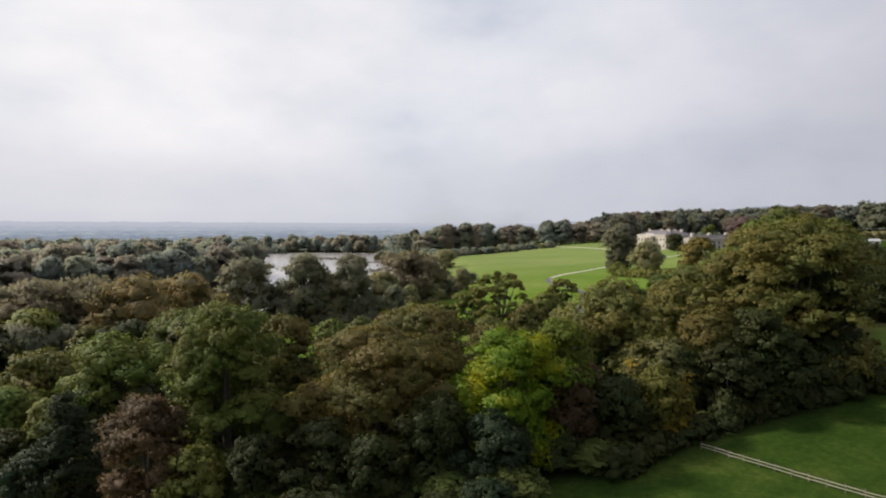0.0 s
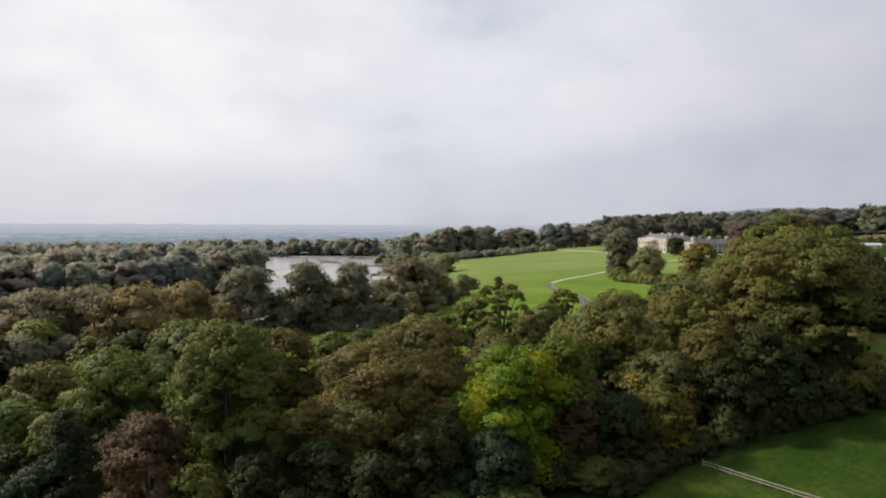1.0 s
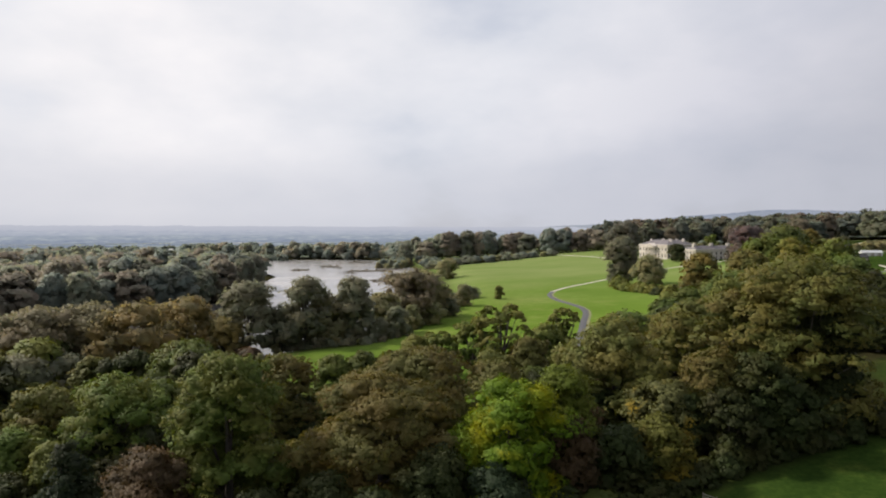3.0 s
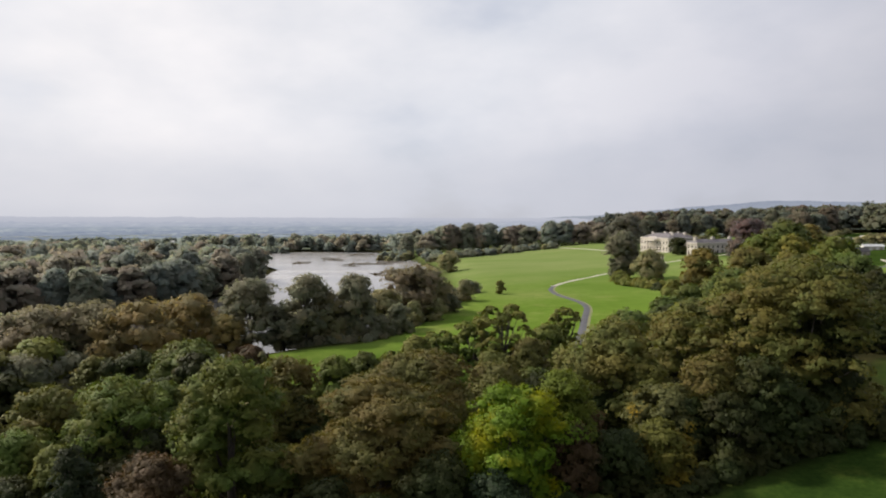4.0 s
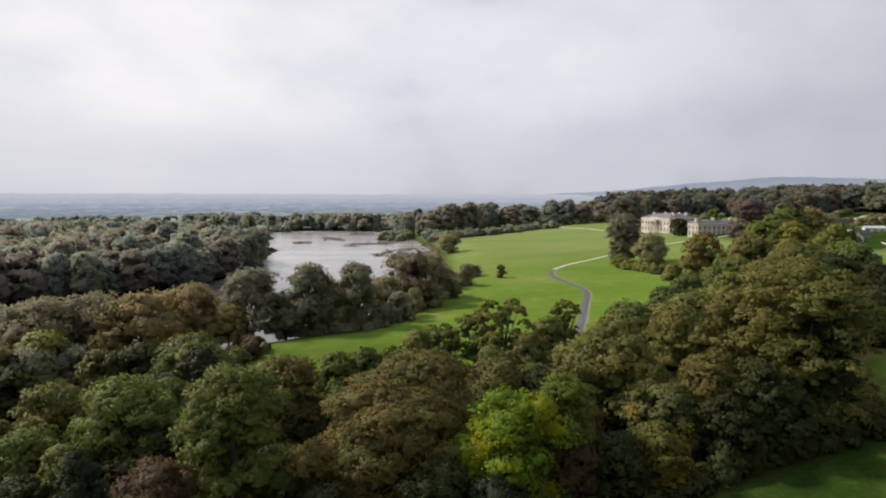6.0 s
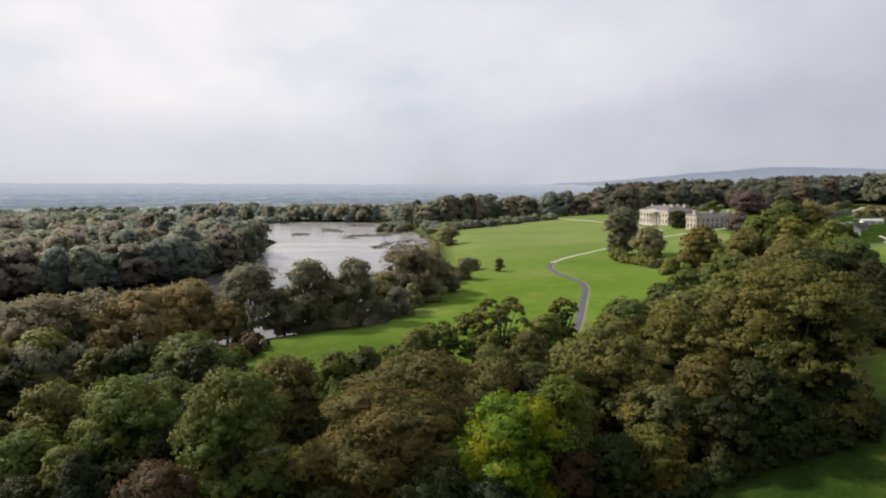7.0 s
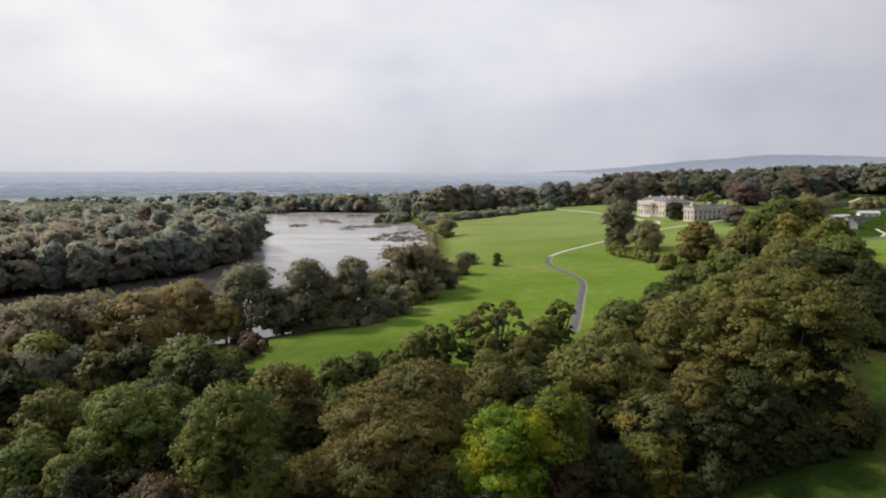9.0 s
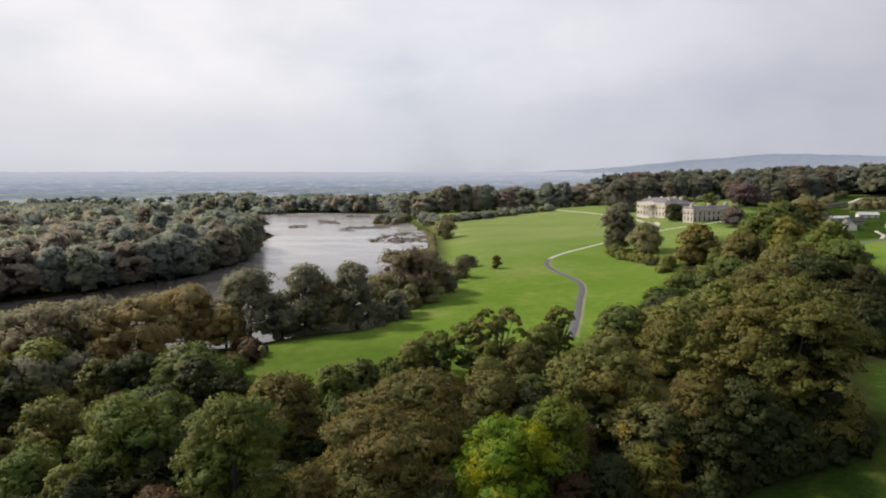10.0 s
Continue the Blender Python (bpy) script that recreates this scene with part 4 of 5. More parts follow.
def facade(house, m, width, tall, bays, rows, skip=()):
    """One outer wall with evenly spaced windows; rows are (sill height, window height, hood)."""
    openings, places = [], []
    pitch = width / bays
    w = min(1.75, pitch * 0.46)
    for k in range(bays):
        for sill, high, hood in rows:
            x0 = pitch * (k + 0.5) - w / 2
            if (k, sill) in skip:
                continue
            openings.append((x0, x0 + w, sill, sill + high))
            places.append((x0, sill, high, hood))
    bm = bmesh.new()
    wall_with_openings(bm, width, tall, openings)
    bmesh.ops.recalc_face_normals(bm, faces=bm.faces)
    wall = part("wall", bm, STONE, house)
    wall.matrix_local = m
    for x0, sill, high, hood in places:
        make_window(house, m @ Matrix.Translation((x0, 0, sill)), w, high, hood)


def ledge(house, name, w, d, z0, z1, out):
    """A stone band round a block: four lengths that butt."""
    bm = bmesh.new()
    box(bm, -out, w + out, -out, -0.003, z0, z1)
    box(bm, -out, w + out, d + 0.003, d + out, z0, z1)
    box(bm, -out, -0.003, -0.003, d + 0.003, z0, z1)
    box(bm, w + 0.003, w + out, -0.003, d + 0.003, z0, z1)
    return part(name, bm, TRIMSTONE, house)


def hip_roof(house, w, d, z, rise, inset):
    e = -0.25
    lo = [(e, e, z), (w - e, e, z), (w - e, d - e, z), (e, d - e, z)]
    hi = [(inset, inset, z + rise), (w - inset, inset, z + rise), (w - inset, d - inset, z + rise), (inset, d - inset, z + rise)]
    ob = mesh_object("roof", lo + hi, [(0, 1, 5, 4), (1, 2, 6, 5), (2, 3, 7, 6), (3, 0, 4, 7), (4, 5, 6, 7), (3, 2, 1, 0)], SLATE, house)
    return ob


def chimney(roof, x, y, z, w=2.4, d=1.0, tall=2.4):
    bm = bmesh.new()
    box(bm, x - w / 2, x + w / 2, y - d / 2, y + d / 2, z, z + tall)
    box(bm, x - w / 2 - 0.12, x + w / 2 + 0.12, y - d / 2 - 0.12, y + d / 2 + 0.12, z + tall + 0.002, z + tall + 0.25)
    for k in range(3):
        px = x + (k - 1) * w * 0.3
        box(bm, px - 0.14, px + 0.14, y - 0.14, y + 0.14, z + tall + 0.252, z + tall + 0.75)
    part("chimney", bm, TRIMSTONE, roof)


def block(house, w, d, tall, front, side, rows, rise, inset, cap):
    """A stone block with four windowed walls, cornice, parapet and hipped slate roof."""
    turn = lambda x, y, a: pose(x, y, 0, 0, 0, a)
    facade(house, turn(0, 0, 0), w, tall, front, rows, cap)
    facade(house, turn(w, 0, 90), d, tall, side, rows)
    facade(house, turn(w, d, 180), w, tall, front, rows)
    facade(house, turn(0, d, 270), d, tall, side, rows)
    ledge(house, "plinth", w, d, -1.5, 0.7, 0.15)
    ledge(house, "string_course", w, d, tall * 0.50, tall * 0.50 + 0.3, 0.12)
    ledge(house, "cornice", w, d, tall - 0.9, tall - 0.35, 0.5)
    ledge(house, "parapet", w, d, tall - 0.35 + 0.003, tall + 0.35, 0.22)
    bm = bmesh.new()
    box(bm, 0.31, w - 0.31, 0.31, d - 0.31, -1.0, tall - 0.3)
    part("inner_shell", bm, TRIMSTONE, house)
    return hip_roof(house, w, d, tall - 0.05, rise, inset)


HOUSE_TURN = -70.0


def build_main_house():
    house = new("country_house")
    w, d, tall = 38.0, 31.0, 12.6
    rows = ((1.6, 3.4, True), (7.4, 2.5, False))
    cap = [(k, 1.6) for k in (4,)]
    roof = block(house, w, d, tall, 9, 7, rows, 4.2, 9.0, cap)
    for x, y in ((6, 9), (6, 22), (15, 15), (23, 15), (32, 9), (32, 22), (19, 26), (27, 27)):
        chimney(roof, x, y, tall + 1.2, tall=3.4)
    # portico of four columns with its pediment
    portico = new("portico")
    portico.parent = house
    for k in range(4):
        x = 14.2 + k * 3.2
        verts, faces = [], []
        tube(verts, faces, [(x, -3.6, 0.6), (x, -3.6, 1.0), (x, -3.6, 5.0), (x, -3.6, 9.6), (x, -3.6, 10.2)], [0.66, 0.52, 0.50, 0.42, 0.62], 14)
        mesh_object("column", verts, faces, STONE, portico, smooth=True)
    bm = bmesh.new()
    box(bm, 13.0, 25.0, -4.4, -0.6, 10.2, 11.5)
    part("entablature", bm, STONE, portico)
    verts = [(12.7, -4.6, 11.502), (25.3, -4.6, 11.502), (19, -4.6, 14.0), (12.7, 2, 11.502), (25.3, 2, 11.502), (19, 2, 14.0)]
    mesh_object("pediment", verts, [(0, 1, 2), (3, 5, 4), (0, 2, 5, 3), (1, 4, 5, 2), (0, 3, 4, 1)], STONE, portico)
    bm = bmesh.new()
    for k in range(4):
        box(bm, 12.6 - 0.4 * (3 - k) * 0.5, 25.4 + 0.4 * (3 - k) * 0.5, -5.0 - 0.4 * (3 - k), -0.16, -0.6 + 0.3 * k + 0.002, -0.3 + 0.3 * k)
    part("step", bm, TRIMSTONE, portico)
    bm = bmesh.new()
    box(bm, 18.0, 20.0, -0.10, -0.01, 0.6, 4.6)
    part("door", bm, WEATHERED, house, "tall dark timber front door")
    # rear range, its roof stepping down behind
    bm = bmesh.new()
    box(bm, 5.0, 34.0, 31.6, 46.0, -1.5, 9.5)
    part("rear_range", bm, STONE, house)
    house.matrix_world = pose(179, 580, ground_z(186, 560) + 0.3, 0, 0, HOUSE_TURN)
    tagged(house, "pale stone Georgian country house with columned portico", "house")


def build_wing():
    wing = new("house_wing")
    w, d, tall = 11.0, 41.0, 9.8
    rows = ((0.9, 3.4, False), (5.7, 2.2, False))
    roof = block(wing, w, d, tall, 3, 9, rows, 3.0, 4.6, ())
    for y in (3.4, 20.0, 37.0):
        chimney(roof, 5.5, y, tall + 0.9, w=2.0, d=2.6, tall=3.4)
    wing.matrix_world = pose(190.8, 499, ground_z(196, 492), 0, 0, HOUSE_TURN)
    tagged(wing, "pale stone two-storey side wing with tall chimneys", "house")
    link = new("link_building")
    bm = bmesh.new()
    box(bm, 0, 34.0, 0, 9.0, -1.5, 6.5)
    part("wall", bm, STONE, link)
    mesh_object("roof", [(-0.3, -0.3, 6.502), (34.3, -0.3, 6.502), (34.3, 9.3, 6.502), (-0.3, 9.3, 6.502), (-0.3, 4.5, 8.6), (34.3, 4.5, 8.6)],
                [(0, 1, 5, 4), (2, 3, 4, 5), (0, 4, 3), (1, 2, 5), (3, 2, 1, 0)], SLATE, link)
    link.matrix_world = pose(204, 551, ground_z(210, 530), 0, 0, HOUSE_TURN)
    tagged(link, "low stone service range joining house and wing", "building")


build_main_house()
build_wing()


# ---------------------------------------------------------------- sheds and walled garden
def make_shed(x, y, w, d, tall, rise, turn, wall_mat, roof_mat, label, doors=1):
    shed = new("shed")
    bm = bmesh.new()
    box(bm, 0, w, 0, d, -1.0, tall)
    for xe in (0.0, w - 0.3):      # gable ends
        v = [bm.verts.new(p) for p in ((xe, 0, tall), (xe, d, tall), (xe, d / 2, tall + rise - 0.05), (xe + 0.3, 0, tall), (xe + 0.3, d, tall), (xe + 0.3, d / 2, tall + rise - 0.05))]
        for f in ((0, 2, 1), (3, 4, 5), (0, 3, 5, 2), (1, 2, 5, 4)):
            bm.faces.new([v[k] for k in f])
    part("wall", bm, wall_mat, shed)
    e = 0.35
    t = 0.14
    for s in (0, 1):
        y0 = -e if s == 0 else d + e
        a = [(-e, y0, tall - 0.12), (w + e, y0, tall - 0.12), (w + e, d / 2, tall + rise), (-e, d / 2, tall + rise)]
        b = [(p[0], p[1], p[2] + t) for p in a]
        mesh_object("roof", a + b, [(3, 2, 1, 0), (4, 5, 6, 7), (0, 1, 5, 4), (1, 2, 6, 5), (2, 3, 7, 6), (3, 0, 4, 7)], roof_mat, shed)
    for k in range(doors):
        bm = bmesh.new()
        cx = w * (k + 0.5) / doors
        box(bm, cx - 1.1, cx + 1.1, -0.09, -0.004, 0, min(2.4, tall - 0.3))
        part("door", bm, WEATHERED, shed)
    shed.matrix_world = pose(x, y, ground_z(x, y), 0, 0, turn)
    return tagged(shed, label, "shed")


make_shed(243, 368, 9, 6, 3.0, 2.8, 62, RENDERWALL, YARDSLATE, "white rendered outbuilding with grey slate roof", 2)
make_shed(252, 352, 8, 5.5, 3.2, 2.5, -70, RENDERWALL, YARDSLATE, "white gabled outbuilding with slate roof beside a yard", 1)
make_shed(256, 396, 11, 5.5, 2.8, 2.3, 6, RUBBLE, YARDSLATE, "long stone barn with dark slate roof", 3)
make_shed(290, 438, 13, 5, 2.8, 1.4, -8, RENDERWALL, SHEETROOF, "long low shed with bright pale sheet roof", 3)
make_shed(268, 366, 8, 5, 2.8, 1.8, 84, RUBBLE, YARDSLATE, "small stone shed with slate roof", 1)
make_shed(262, 424, 14, 5, 2.6, 1.2, 6, RUBBLE, SHEETROOF, "low lean shed with pale sheet roof", 2)


def make_wall(x0, y0, x1, y1, tall, label):
    """A coped garden wall stepping with the land."""
    wall = new("garden_wall")
    length = math.hypot(x1 - x0, y1 - y0)
    steps = max(2, int(length / 8))
    turn = math.atan2(y1 - y0, x1 - x0)
    body, cope = bmesh.new(), bmesh.new()
    for k in range(steps):
        a, b = length * k / steps, length * (k + 1) / steps
        mx, my = x0 + (x1 - x0) * (k + 0.5) / steps, y0 + (y1 - y0) * (k + 0.5) / steps
        z = ground_z(mx, my) - ground_z(x0, y0)
        box(body, a, b, -0.25, 0.25, z - 1.5, z + tall)
        box(cope, a, b, -0.34, 0.34, z + tall + 0.002, z + tall + 0.16)
    part("masonry", body, RUBBLE, wall)
    part("coping", cope, TRIMSTONE, wall)
    wall.matrix_world = Matrix.Translation((x0, y0, ground_z(x0, y0))) @ Matrix.Rotation(turn, 4, "Z")
    return tagged(wall, label, "wall")


make_wall(266, 438, 300, 518, 4.2, "weathered stone walled-garden wall with pale coping")
make_wall(300, 518, 352, 548, 3.6, "weathered stone walled-garden wall with pale coping")
make_wall(318, 448, 420, 440, 3.0, "low weathered garden wall below the terraces")
make_wall(118, 322, 130, 318, 1.2, "low pale stone garden wall before the shrubs")
ribbon("yard", [(206, 316), (226, 322), (248, 326), (300, 322)], 6.0, ASPHALT, 0.10, "grey asphalt lane below the sheds", "yard")
ribbon("yard_path", [(228, 326), (238, 338), (244, 350), (250, 362)], 2.6, GRAVEL, 0.11, "pale gravel path up to the outbuildings", "path")
ribbon("garden_path", [(322, 540), (359, 567), (389, 597), (412, 626), (424, 640), (438, 641), (446, 624), (470, 612)], 5.0, GRAVEL, 0.14, "pale gravel path curving up the walled garden", "path")
for k, (x0, y0, x1, y1) in enumerate(((330, 520, 372, 512), (344, 500, 402, 488), (316, 490, 372, 470), (374, 560, 420, 548))):
    ribbon("garden_bed", [(x0, y0), ((x0 + x1) / 2, (y0 + y1) / 2), (x1, y1)], 8.0, BEDSOIL, 0.08, "dug brown vegetable bed in the walled garden", "garden bed")


# ---------------------------------------------------------------- lake: mud banks and reeds
def make_bank(x, y, a, b, turn, seed):
    """A low bank of mud and weed just above the water."""
    verts, faces = [], []
    n, rings = 28, 4
    for j in range(rings):
        f = 1 - j / rings
        for k in range(n):
            w = 2 * math.pi * k / n
            rag = 1 + 0.45 * noise.noise(Vector((math.cos(w) * 2.2, math.sin(w) * 2.2, seed)))
            verts.append((a * f * rag * math.cos(w), b * f * rag * math.sin(w), -0.12 + 0.55 * (1 - f * f) + 0.12 * noise.noise(Vector((w, j, seed)))))
    verts.append((0, 0, 0.26))
    for j in range(rings - 1):
        for k in range(n):
            p, q = j * n + k, j * n + (k + 1) % n
            faces.append((p, q, q + n, p + n))
    for k in range(n):
        faces.append(((rings - 1) * n + k, (rings - 1) * n + (k + 1) % n, len(verts) - 1))
    ob = mesh_object("mud_bank", verts, faces, MUD, smooth=True)
    ob.matrix_world = pose(x, y, LAKE_Z, 0, 0, turn)
    return tagged(ob, "low brown mud bank rising from the lake", "mud bank", "mud banks")


BANKS = [(-156, 680, 12, 24, 10), (-134, 745, 11, 44, 25), (-112, 845, 20, 22, 0), (-80, 662, 30, 20, 8), (-62, 690, 16, 24, 0), (-95, 628, 14, 7, -20)]
bank_rng = random.Random(9)
for k in range(38):      # a scatter of small banks in the shallows by the near corner
    u = k / 37
    BANKS.append((-56 + 40 * u + bank_rng.uniform(-7, 7), 505 + 85 * bank_rng.random() + 20 * u, bank_rng.uniform(2, 8), bank_rng.uniform(4, 13), bank_rng.uniform(-30, 30)))
for k, (x, y, a, b, turn) in enumerate(BANKS):
    make_bank(x, y, a, b, turn, k * 3.1 + 1)
plant([(-80, 722), (-50, 700), (-38, 760), (-66, 800)], 8, SMALL_KINDS, 6, 11, 5.0, "on a low lake island", 12, "island bushes")
plant([(-34, 760), (-16, 650), (-2, 640), (-8, 700), (-26, 770)], 8, SMALL_KINDS, 4, 9, 4.5, "along the lake shore", 13, "shore bushes")


# ---------------------------------------------------------------- hedges and shore scrub
def scatter_leaves(name, spots, leaf, mat, label, category, seed, form="bush", level=None):
    """A long mass of foliage: clumps about the spots (x, y, radius, height) joined in one mesh."""
    rng = np.random.default_rng(seed)
    parts, normals = [], []
    for x, y, r, tall in spots:
        points, _, soft = crown_points(rng, form, tall, r, leaf)
        normals.append(soft)
        parts.append(points + np.array([x, y, (ground_z(x, y) if level is None else level) - 0.1]))
    ob = new(name, leaf_mesh(name, np.concatenate(parts), mat, np.concatenate(normals)))
    return tagged(ob, label, category, kind="stuff")


def along(path, step, r, tall, rng):
    out = []
    for (ax, ay), (bx, by) in zip(path, path[1:]):
        n = max(1, int(math.hypot(bx - ax, by - ay) / step))
        for k in range(n):
            u = (k + rng.uniform(0, 1)) / n
            out.append((ax + (bx - ax) * u + rng.uniform(-1, 1), ay + (by - ay) * u + rng.uniform(-1, 1), r * rng.uniform(0.7, 1.3), tall * rng.uniform(0.7, 1.3)))
    return out


hedge_rng = random.Random(5)
weed_rng = random.Random(21)
WEED = []
for bx, by, ba, bb, _ in BANKS:
    for _ in range(1 + int(ba * bb / 70)):
        WEED.append((bx + weed_rng.uniform(-0.7, 0.7) * ba, by + weed_rng.uniform(-0.7, 0.7) * bb, weed_rng.uniform(0.9, 2.2), weed_rng.uniform(0.25, 0.5)))
WEED = [spot for spot in WEED if float(lake_depth(np.array([spot[0]]), np.array([spot[1]]))[0]) > 3.0]
for path in ([(203, 354), (220, 352)], [(306, 540), (336, 566), (371, 604), (406, 652), (442, 696)], [(352, 536), (392, 520), (440, 512)], [(330, 508), (366, 496), (420, 480)], [(384, 580), (420, 570), (470, 560)], [(216, 372), (228, 392)]):
    scatter_leaves("garden_hedge", along(path, 5.5, 3.4, 4.0, hedge_rng), 2.4, LEAF["shore_olive"], "dull green garden hedge by the outbuildings", "hedge", 45)
scatter_leaves("reeds", along([(-20, 316), (-8, 362), (-6, 400), (-6, 432), (-8, 500), (-9, 562), (-19, 628)], 2.4, 2.6, 1.1, hedge_rng), 1.4, LEAF["shore_olive"], "yellowed reeds fringing the lake's edge", "reeds", 46, "clump")
scatter_leaves("water_weed", WEED, 0.9, LEAF["rust"], "dark brown weed and rushes on the mud banks", "weed", 47, "clump", LAKE_Z)
scatter_leaves("hedge", along([(96, 350), (98, 335), (104, 318), (110, 300), (98, 280)], 3.0, 3.0, 4.0, hedge_rng), 1.2, LEAF["moss"], "uneven green hedge of shrubs along the lawn", "hedge", 41)
scatter_leaves("shore_scrub", along([(-46, 196), (-38, 195), (-32, 196), (-26, 197), (-19, 208), (-14, 228), (-6, 253), (1, 279), (7, 318), (12, 352)], 2.2, 2.2, 2.4, hedge_rng), 1.25, LEAF["shore_dark"], "dark scrub under the trees of the lake shore", "scrub", 42)
scatter_leaves("bramble_scrub", along([(-60, 150), (-52, 160), (-54, 175), (-62, 188)], 2.5, 2.4, 3.0, hedge_rng), 0.9, LEAF["russet"], "russet bramble scrub between wood and lawn", "scrub", 43)
scatter_leaves("wood_edge_scrub", along([(20, 77), (28, 82), (34, 87), (44, 91), (56, 95), (66, 98), (74, 104)], 2.4, 2.3, 3.0, hedge_rng), 0.42, LEAF["dark"], "dark scrub at the foot of the wood's edge", "scrub", 44)


# far plain: hedgerows and copses, in their thousands
def far_plain():
    rng = np.random.default_rng(77)
    spots = []
    for k in range(110):
        a = radians(rng.uniform(-42, 40))
        d = 940 + 640 * rng.uniform(0, 1)
        x, y = math.sin(a) * d, math.cos(a) * d
        turn = rng.choice([0.15, 1.6, -0.1, 1.35]) + rng.normal(0, 0.12)
        long = rng.uniform(80, 300)
        copse = rng.uniform() < 0.3
        for u in rng.uniform(-0.5, 0.5, int(long / (26 if copse else 18))):
            wide = 22 if copse else 2.5
            spots.append((x + u * long * math.cos(turn) + rng.normal(0, wide), y + u * long * math.sin(turn) + rng.normal(0, wide),
                          rng.uniform(6, 10), rng.uniform(4, 7) if not copse else rng.uniform(7, 11)))
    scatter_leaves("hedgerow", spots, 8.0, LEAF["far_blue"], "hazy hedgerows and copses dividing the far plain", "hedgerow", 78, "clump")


far_plain()


def far_farms():
    """Scattered farmsteads and village roofs out on the plain."""
    rng = random.Random(88)
    verts, faces = [], []
    for k in range(26):
        a, d = radians(rng.choice([rng.uniform(-36, -6), rng.uniform(8, 22)])), rng.uniform(1080, 1560)
        for j in range(rng.randint(1, 5)):
            x, y = math.sin(a) * d + rng.uniform(-45, 45), math.cos(a) * d + rng.uniform(-20, 20)
            z, w, dd, h = ground_z(x, y), rng.uniform(5, 14), rng.uniform(4, 6), rng.uniform(3.5, 6)
            o = len(verts)
            for sx, sy, sz in ((-1, -1, -1), (1, -1, -1), (1, 1, -1), (-1, 1, -1), (-1, -1, 1), (1, -1, 1), (1, 1, 1), (-1, 1, 1)):
                verts.append((x + sx * w / 2, y + sy * dd / 2, z + (h if sz > 0 else -1)))
            verts += [(x - w / 2, y, z + h + 2.2), (x + w / 2, y, z + h + 2.2)]
            faces += [tuple(o + q for q in f) for f in ((0, 1, 5, 4), (1, 2, 6, 5), (2, 3, 7, 6), (3, 0, 4, 7), (4, 5, 9, 8), (6, 7, 8, 9), (5, 6, 9), (7, 4, 8))]
    tagged(mesh_object("farmstead", verts, faces, RENDERWALL), "pale farm roofs and gables scattered over the plain", "farm buildings", kind="stuff")


far_farms()


def far_wood(name, poly, step, low, high, wide, tint, leaf, label, seed):
    rng = random.Random(seed)
    xs, ys = [p[0] for p in poly], [p[1] for p in poly]
    spots = []
    for _ in range(int((max(xs) - min(xs)) * (max(ys) - min(ys)) / step ** 2)):
        x, y = rng.uniform(min(xs), max(xs)), rng.uniform(min(ys), max(ys))
        if inside(poly, x, y):
            spots.append((x, y, wide * rng.uniform(0.8, 1.3), rng.uniform(low, high)))
    scatter_leaves(name, spots, leaf, LEAF[tint], label, "wood", seed, "far")


SPIT = [(-143, 412), (-150, 374), (-172, 348), (-204, 314), (-312, 250), (-420, 300), (-560, 420), (-560, 600), (-300, 620), (-176, 600), (-152, 505)]
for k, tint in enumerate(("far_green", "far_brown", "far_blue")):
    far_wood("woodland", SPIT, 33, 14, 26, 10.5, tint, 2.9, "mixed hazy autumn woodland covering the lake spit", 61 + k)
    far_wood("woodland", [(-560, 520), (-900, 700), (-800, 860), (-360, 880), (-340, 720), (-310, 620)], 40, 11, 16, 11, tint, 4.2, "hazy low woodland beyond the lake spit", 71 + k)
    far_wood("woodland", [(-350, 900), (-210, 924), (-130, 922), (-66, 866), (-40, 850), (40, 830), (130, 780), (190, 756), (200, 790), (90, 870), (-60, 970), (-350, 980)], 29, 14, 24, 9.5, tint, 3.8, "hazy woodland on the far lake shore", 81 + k)
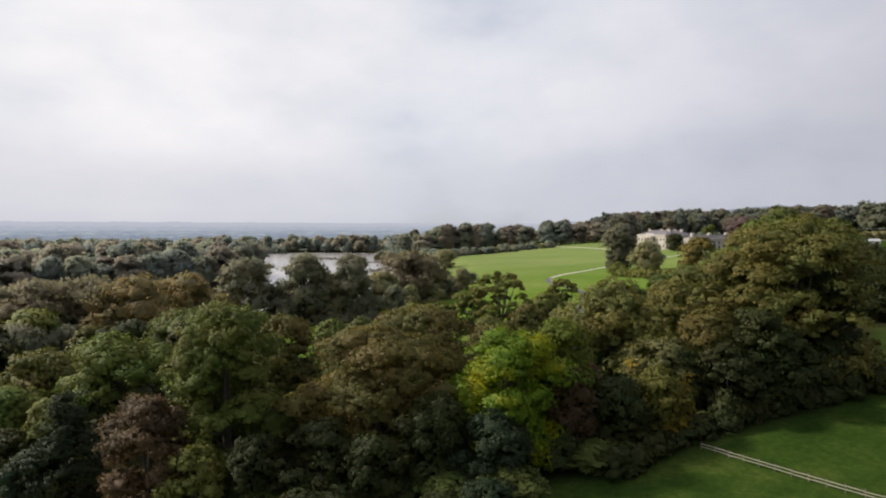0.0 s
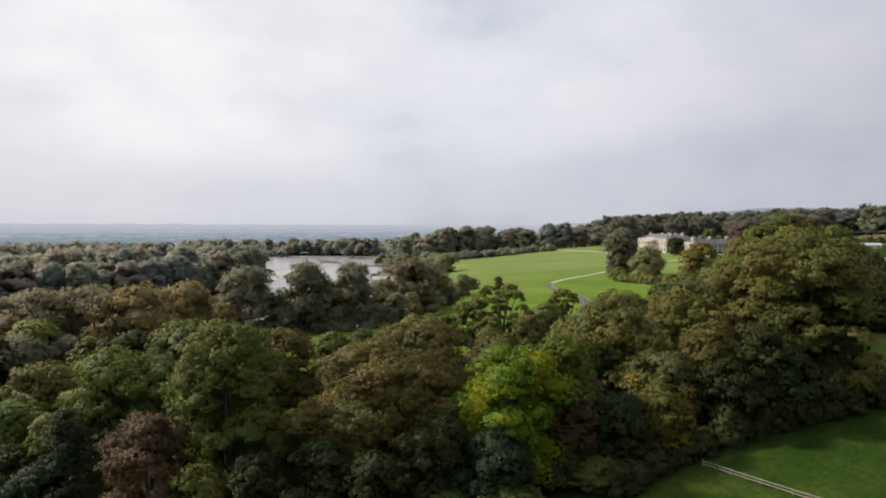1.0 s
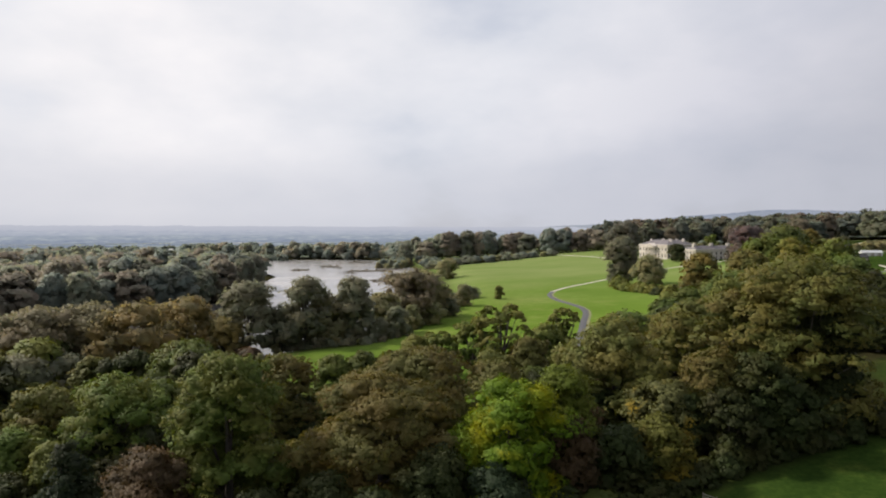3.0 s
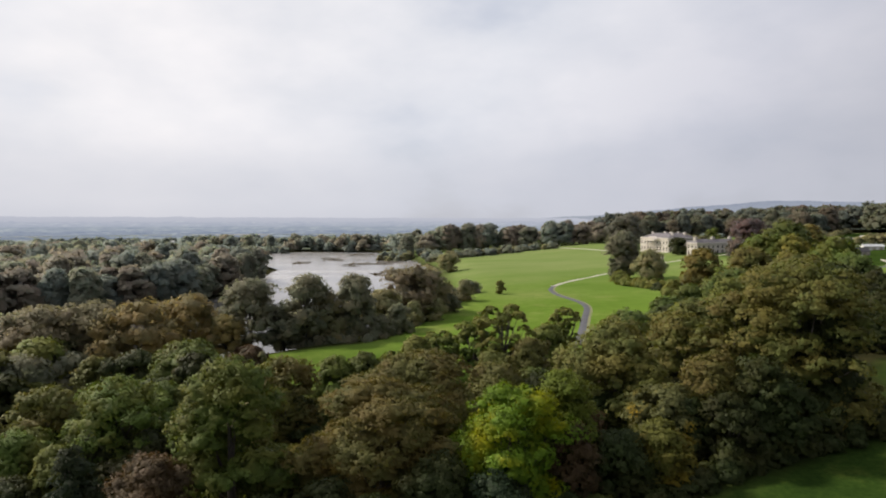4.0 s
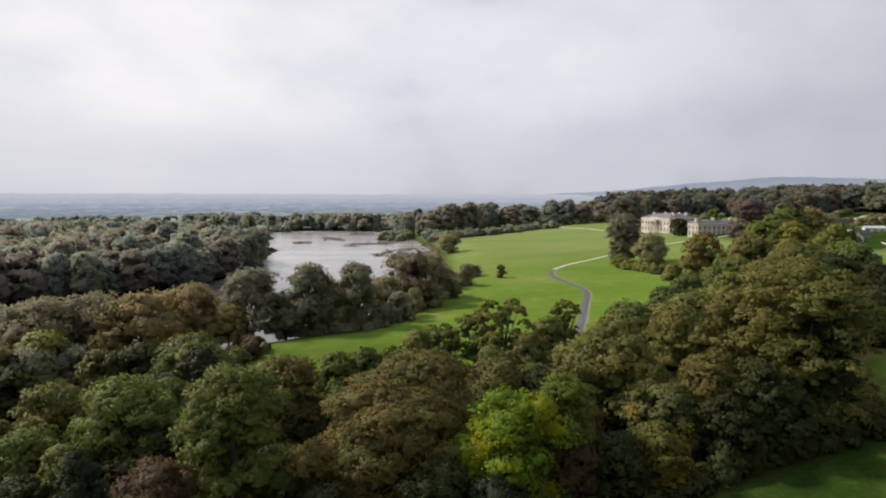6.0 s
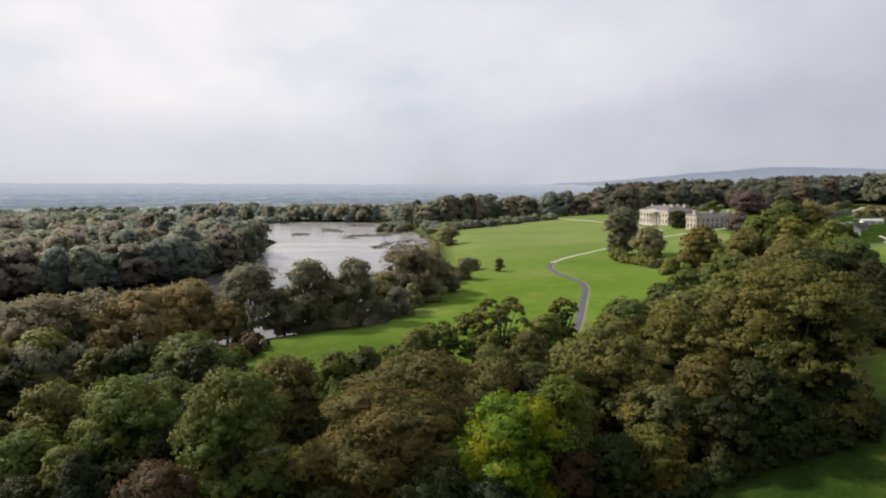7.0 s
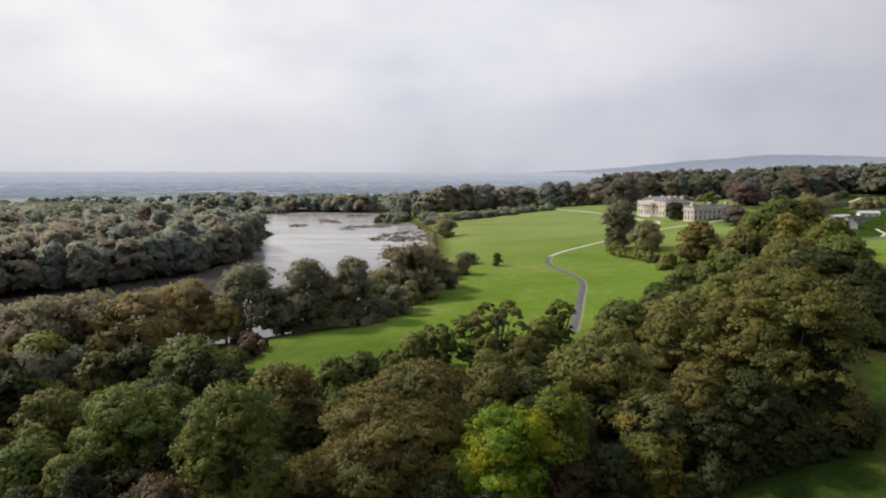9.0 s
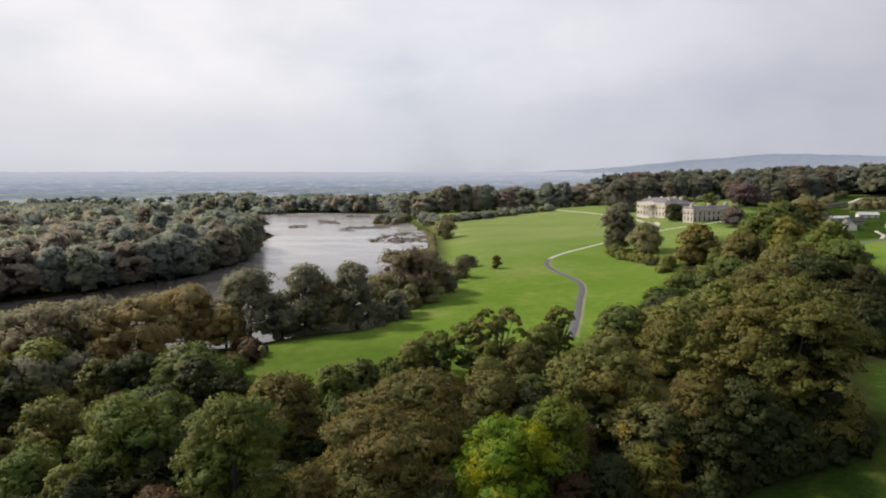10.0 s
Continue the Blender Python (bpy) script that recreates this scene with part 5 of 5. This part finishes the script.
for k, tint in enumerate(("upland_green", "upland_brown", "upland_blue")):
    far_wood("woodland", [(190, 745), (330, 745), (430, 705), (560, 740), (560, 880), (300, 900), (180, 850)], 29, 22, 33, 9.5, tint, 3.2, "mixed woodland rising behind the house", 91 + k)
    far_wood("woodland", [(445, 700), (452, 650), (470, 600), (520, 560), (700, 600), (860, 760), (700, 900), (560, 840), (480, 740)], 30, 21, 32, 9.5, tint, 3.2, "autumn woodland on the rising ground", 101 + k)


# ---------------------------------------------------------------- post and rail fence in the meadow
def build_fence():
    fence = new("fence")
    ax, ay, bx, by = 34.4, 83.0, 47.6, 63.6
    length = math.hypot(bx - ax, by - ay)
    n = int(length / 1.85)
    fence.matrix_world = pose(ax, ay, 0, 0, 0, math.degrees(math.atan2(by - ay, bx - ax)))
    zs = [ground_z(ax + (bx - ax) * k / n, ay + (by - ay) * k / n) for k in range(n + 1)]
    rng = random.Random(3)
    for k in range(n + 1):
        bm = bmesh.new()
        x = length * k / n
        box(bm, x - 0.06, x + 0.06, -0.06, 0.06, zs[k] - 0.4, zs[k] + 0.95 + rng.uniform(-0.04, 0.04), 0.015)
        part("post", bm, DARKPOST, fence)
    for k in range(n):
        for high in (0.38, 0.76):
            p0, p1 = length * k / n, length * (k + 1) / n
            z0, z1 = zs[k] + high + rng.uniform(-0.03, 0.03), zs[k + 1] + high + rng.uniform(-0.03, 0.03)
            v = [(x, y, z + dz) for x, z in ((p0, z0), (p1, z1)) for y in (-0.105, -0.062) for dz in (-0.055, 0.055)]
            mesh_object("rail", v, [(0, 1, 3, 2), (4, 6, 7, 5), (0, 4, 5, 1), (2, 3, 7, 6), (1, 5, 7, 3), (0, 2, 6, 4)], PALE_RAIL, fence)
    tagged(fence, "weathered post-and-rail timber fence across the meadow", "fence")


DARKPOST = plain("old_post", (0.09, 0.075, 0.06), (0.18, 0.155, 0.13), 3.0)
PALE_RAIL = plain("pale_rail", (0.20, 0.18, 0.15), (0.36, 0.33, 0.28), 3.0)
build_fence()


for src, _ in FAR_KINDS + SMALL_KINDS + HOUSE_KINDS + MID_KINDS + NEAR_KINDS:      # the patterns themselves are not planted
    for ob in (*src.children_recursive, src):
        bpy.data.objects.remove(ob)
